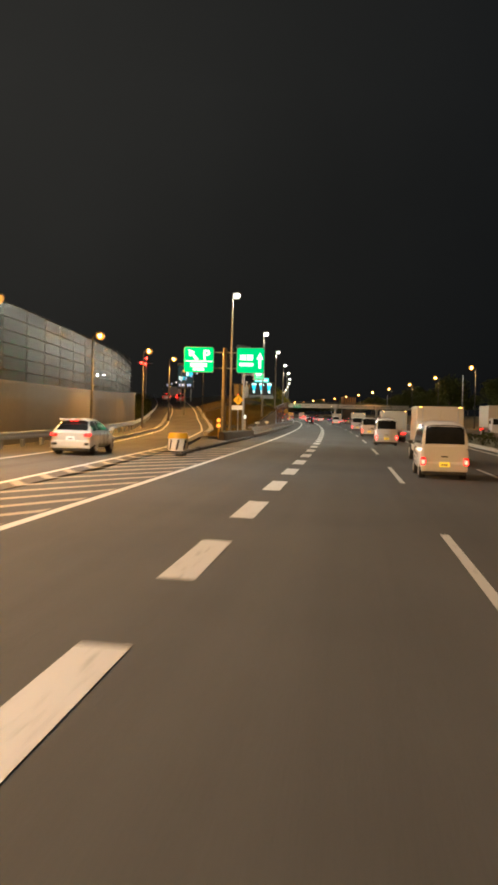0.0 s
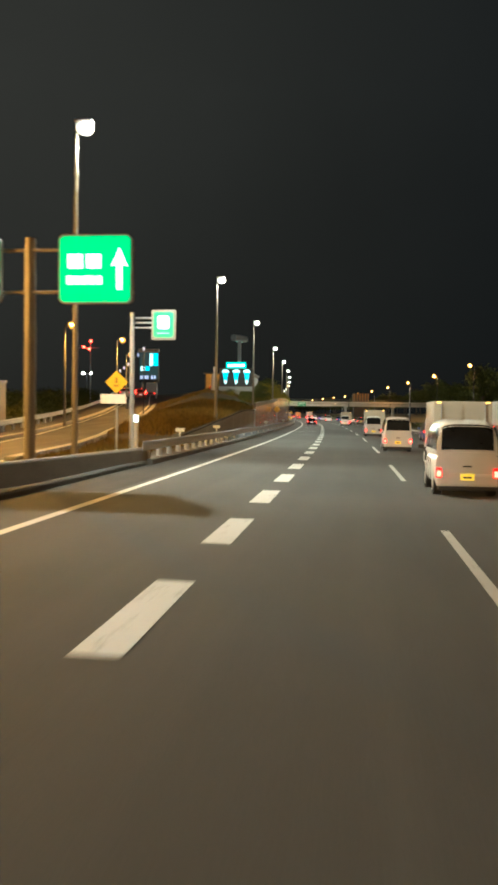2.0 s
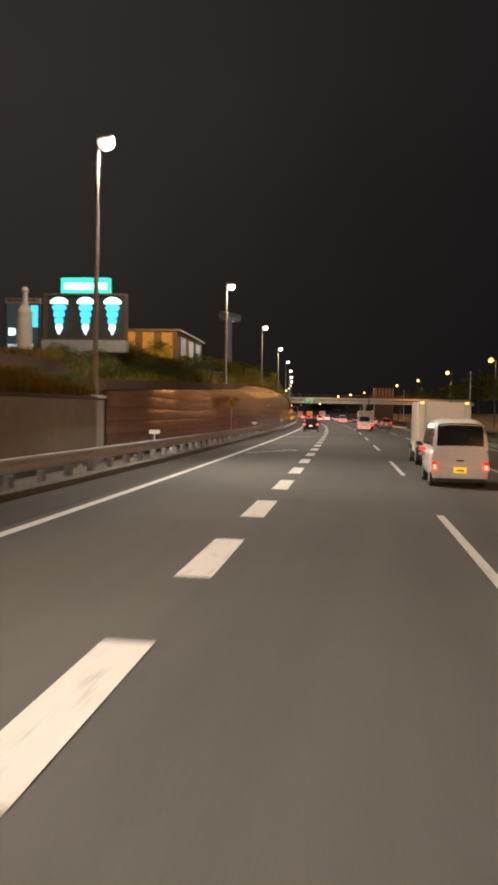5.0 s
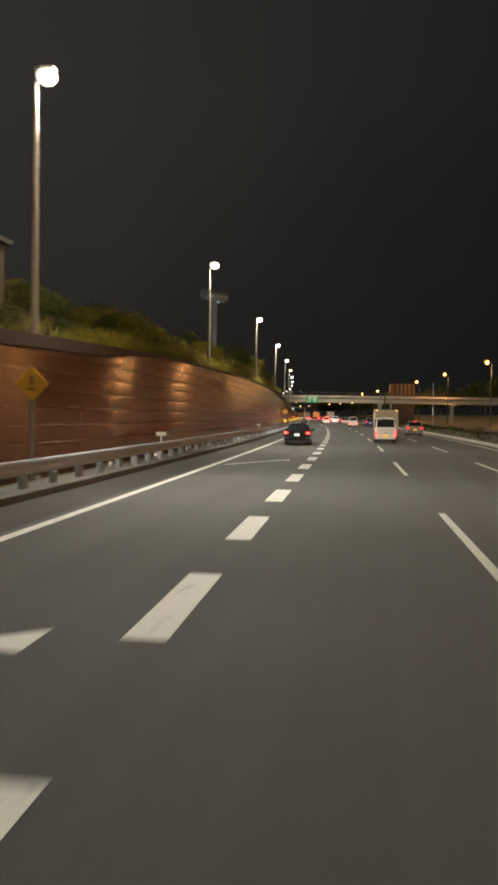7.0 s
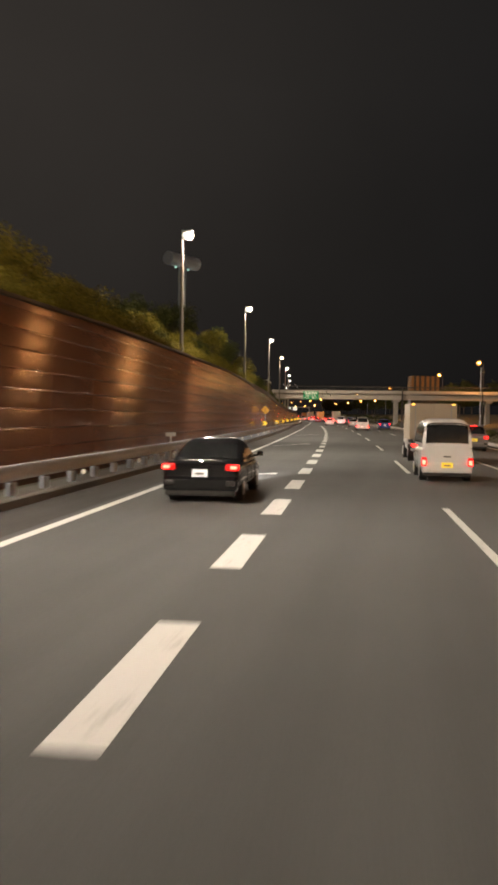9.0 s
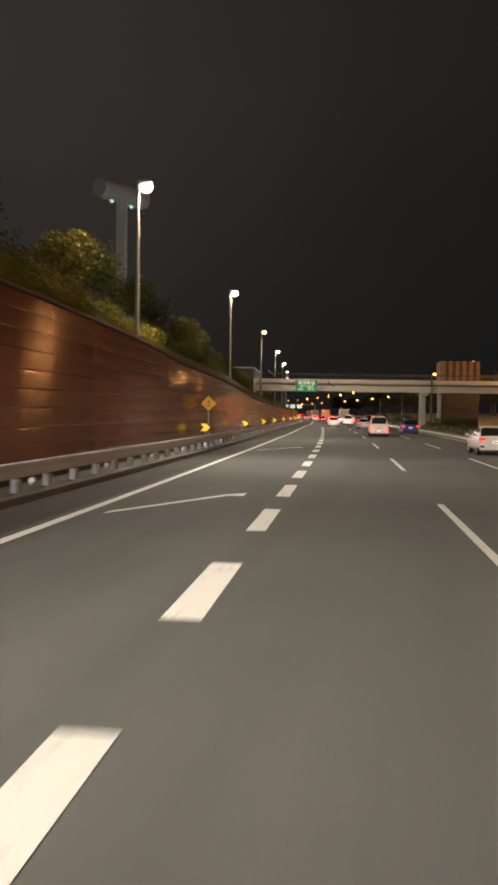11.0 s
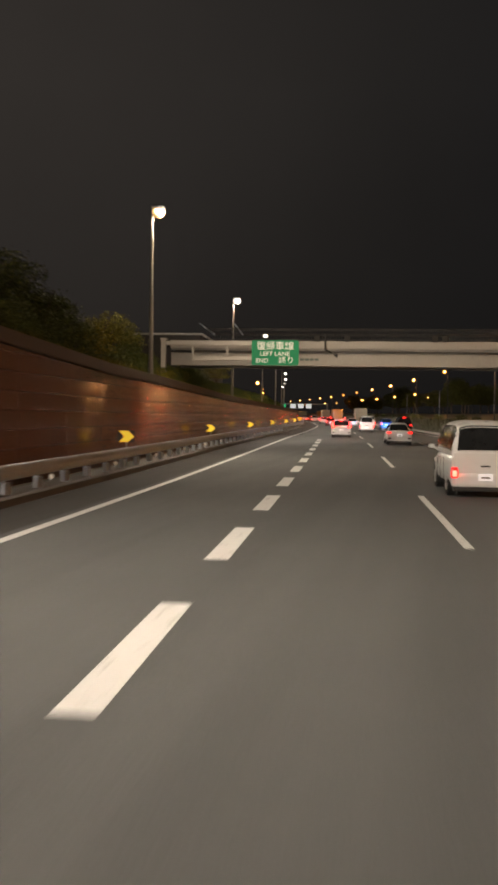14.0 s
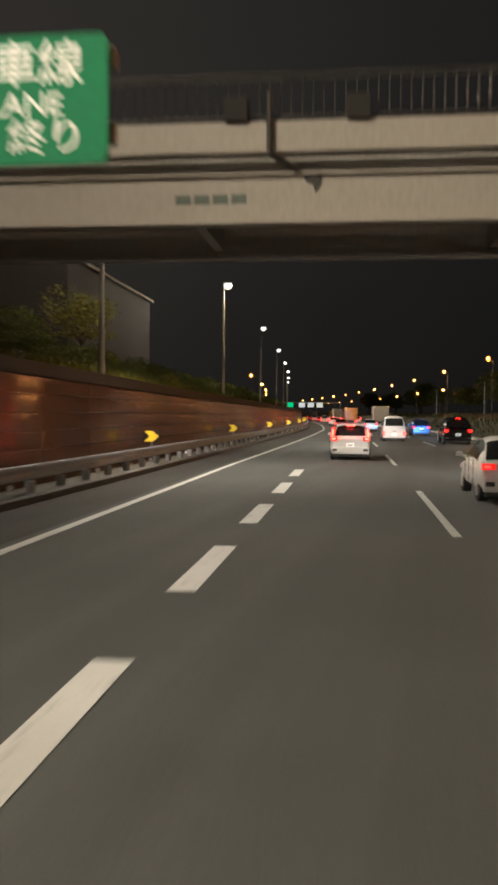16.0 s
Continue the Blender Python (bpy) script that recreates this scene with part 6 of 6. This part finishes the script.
for _ in range(13000):
    s = rng.uniform(86, 127)
    o = -8.66 - (3.4 if s < 105 else 5.6) * rng.random() ** 1.3
    if o < ramp_o(s) + 3.0:
        continue
    p = at(s, o, bank_height(s, o) + 0.03)
    a, h = rng.uniform(0, 6.28), rng.uniform(0.15, 0.42 if s < 112 else 0.65) * (0.4 if o < -11 else 1.0)
    u = Vector((math.cos(a), math.sin(a), 0)) * 0.02
    lean_to = Vector((rng.uniform(-0.25, 0.25), rng.uniform(-0.25, 0.25), 0)) * h
    n = len(vs)
    vs += [p - u, p + u, p + u * 0.8 + lean_to * 0.4 + Vector((0, 0, h * 0.6)), p + lean_to + Vector((0, 0, h)), p - u * 0.8 + lean_to * 0.4 + Vector((0, 0, h * 0.6))]
    fs.append((n, n + 1, n + 2, n + 3, n + 4))
tagged(mesh_object("grass", (vs, fs), BLADE), "dry yellow grass on the exit island and bank", "grass", kind="stuff")
vs, fs = [], []
for _ in range(16000):
    s = rng.uniform(124, 372)
    o = -8.94 + shift(s) - 1.5 * rng.random() ** 1.4
    p = at(s, o, bank_height(s, o) + 0.02)
    a, h = rng.uniform(0, 6.28), rng.uniform(0.12, 0.42)
    u = Vector((math.cos(a), math.sin(a), 0)) * 0.045
    n = len(vs)
    vs += [p - u, p + u, p + u * 0.2 + Vector((rng.uniform(-0.15, 0.15), rng.uniform(-0.15, 0.15), h))]
    fs.append((n, n + 1, n + 2))
tagged(mesh_object("bank_weeds", (vs, fs), LEAF_OLIVE), "olive weeds along the top of the noise wall", "grass", kind="stuff")
vs, fs = [], []
for _ in range(14000):
    s = rng.uniform(10, 420)
    o = rng.uniform(10.1, 13.2)
    z = float(np.interp(o, (9.98, 10.6, 11.6, 12.6, 13.4), (0.15, 0.25 + 0.4 * berm(s), berm(s), 0.3 + 0.4 * berm(s), 0.25)))
    p = at(s, o, z - 0.02)
    a, h = rng.uniform(0, 6.28), rng.uniform(0.10, 0.38)
    u = Vector((math.cos(a), math.sin(a), 0)) * 0.04
    n = len(vs)
    vs += [p - u, p + u, p + u * 0.2 + Vector((rng.uniform(-0.1, 0.1), rng.uniform(-0.1, 0.1), h))]
    fs.append((n, n + 1, n + 2))
tagged(mesh_object("median_grass", (vs, fs), MEDIAN_BLADE), "rough grass on the median mound", "grass", kind="stuff")

# ---- noise wall: backing, coping, posts and ribbed panels ----
def lip(s):
    """The coping's underside over the wall top: deep at either end, thin between."""
    return 0.31 - 0.29 * (smooth_step(248, 262, s) + 1 - smooth_step(166, 172, s))


wall = setting("wall_left", strip(lambda s: [(o + shift(s), z) for o, z in ((-8.72, -0.2), (-8.72, wall_top(s) + lip(s)), (-8.50, wall_top(s) + lip(s)), (-8.48, wall_top(s) + lip(s) + 0.03), (-8.48, wall_top(s) + 0.40), (-8.98, wall_top(s) + 0.40), (-8.98, -0.2))], 3, 127.2, 760, True),
               COPING, "grimy brown concrete coping and wall behind brown noise panels", "wall")
BAY = 4.0


def wall_turn(s):
    """The wall's own turn off the road line where it closes in."""
    return -math.degrees(math.atan((shift(s + 2) - shift(s - 2)) / 4))


post_me = None
for k in range(80):
    s = 127.6 + BAY * k
    if post_me is None:
        ob = part("post", block(block(B(), (0, 0, 0.5), (0.05, 0.14, 1.0)), (-0.02, 0, 0.5), (0.03, 0.17, 1.0)), WALL_PAINT, wall)
        post_me = ob.data
    else:
        ob = new("post", post_me)
        ob.parent = wall
    ob.matrix_basis = spot(s, WALL_O - 0.085 + shift(s), 0.02, wall_turn(s)) @ Matrix.Diagonal((1, 1, wall_top(s), 1))


def ribbed(width, ribs, courses=5, belly=0.012):
    """A pressed panel one unit high that bellies out: flat upright ribs between half-round lips at its top and foot."""
    vs, fs = [], []
    p = width / ribs
    prof = [(-0.004, -width / 2)]
    for i in range(ribs):
        y = -width / 2 + i * p
        prof += [(0.014, y + 0.04 * p), (0.014, y + 0.62 * p), (-0.012, y + 0.82 * p)]
    prof.append((-0.004, width / 2))
    levels = [0.045 + 0.91 * k / courses for k in range(courses + 1)]
    for x, y in prof:
        vs += [(x + belly * (1 - (2 * z - 1) ** 2), y, z) for z in levels]
    n = courses + 1
    for i in range(len(prof) - 1):
        fs += [(i * n + k, (i + 1) * n + k, (i + 1) * n + k + 1, i * n + k + 1) for k in range(courses)]
    for z0, z1 in ((-0.004, 0.05), (0.95, 1.004)):
        a, zm, r = len(vs), (z0 + z1) / 2, (z1 - z0) / 2
        for i in range(6):
            t = math.pi * (i / 5 - 0.5)
            vs += [(0.010 + 0.013 * math.cos(t), -width / 2, zm + r * math.sin(t)), (0.010 + 0.013 * math.cos(t), width / 2, zm + r * math.sin(t))]
        fs += [(a + 2 * i, a + 2 * i + 1, a + 2 * i + 3, a + 2 * i + 2) for i in range(5)]
    return vs, fs


RIBS, FAR_RIBS = ribbed(BAY - 0.03, 18), ribbed(BAY - 0.03, 18, 3)
panel_me = None
far_vs, far_fs = [], []
for k in range(140):
    s = 127.6 + BAY * (k + 0.5)
    top = wall_top(s)
    full = top + lip(s) + 0.02
    rows = math.ceil(full / 0.5)
    bay_turn = wall_turn(s) + rng.uniform(-0.15, 0.15)
    for r in range(rows):
        h = min(0.5, full - 0.5 * r)
        m = spot(s, WALL_O - 0.03 + shift(s), 0.03 + 0.5 * r, bay_turn) @ Matrix.Diagonal((1, 1, h - 0.004, 1))
        if 11 <= k < 44:
            if panel_me is None:
                ob = part("panel", RIBS, WALL_PAINT, wall)
                panel_me = ob.data
            else:
                ob = new("panel", panel_me)
                ob.parent = wall
            ob.matrix_basis = m
        else:
            n = len(far_vs)
            far_vs += [m @ Vector(v) for v in FAR_RIBS[0]]
            far_fs += [tuple(i + n for i in f) for f in FAR_RIBS[1]]
tagged(part("far_panels", (far_vs, far_fs), WALL_PAINT, wall), kind="stuff")
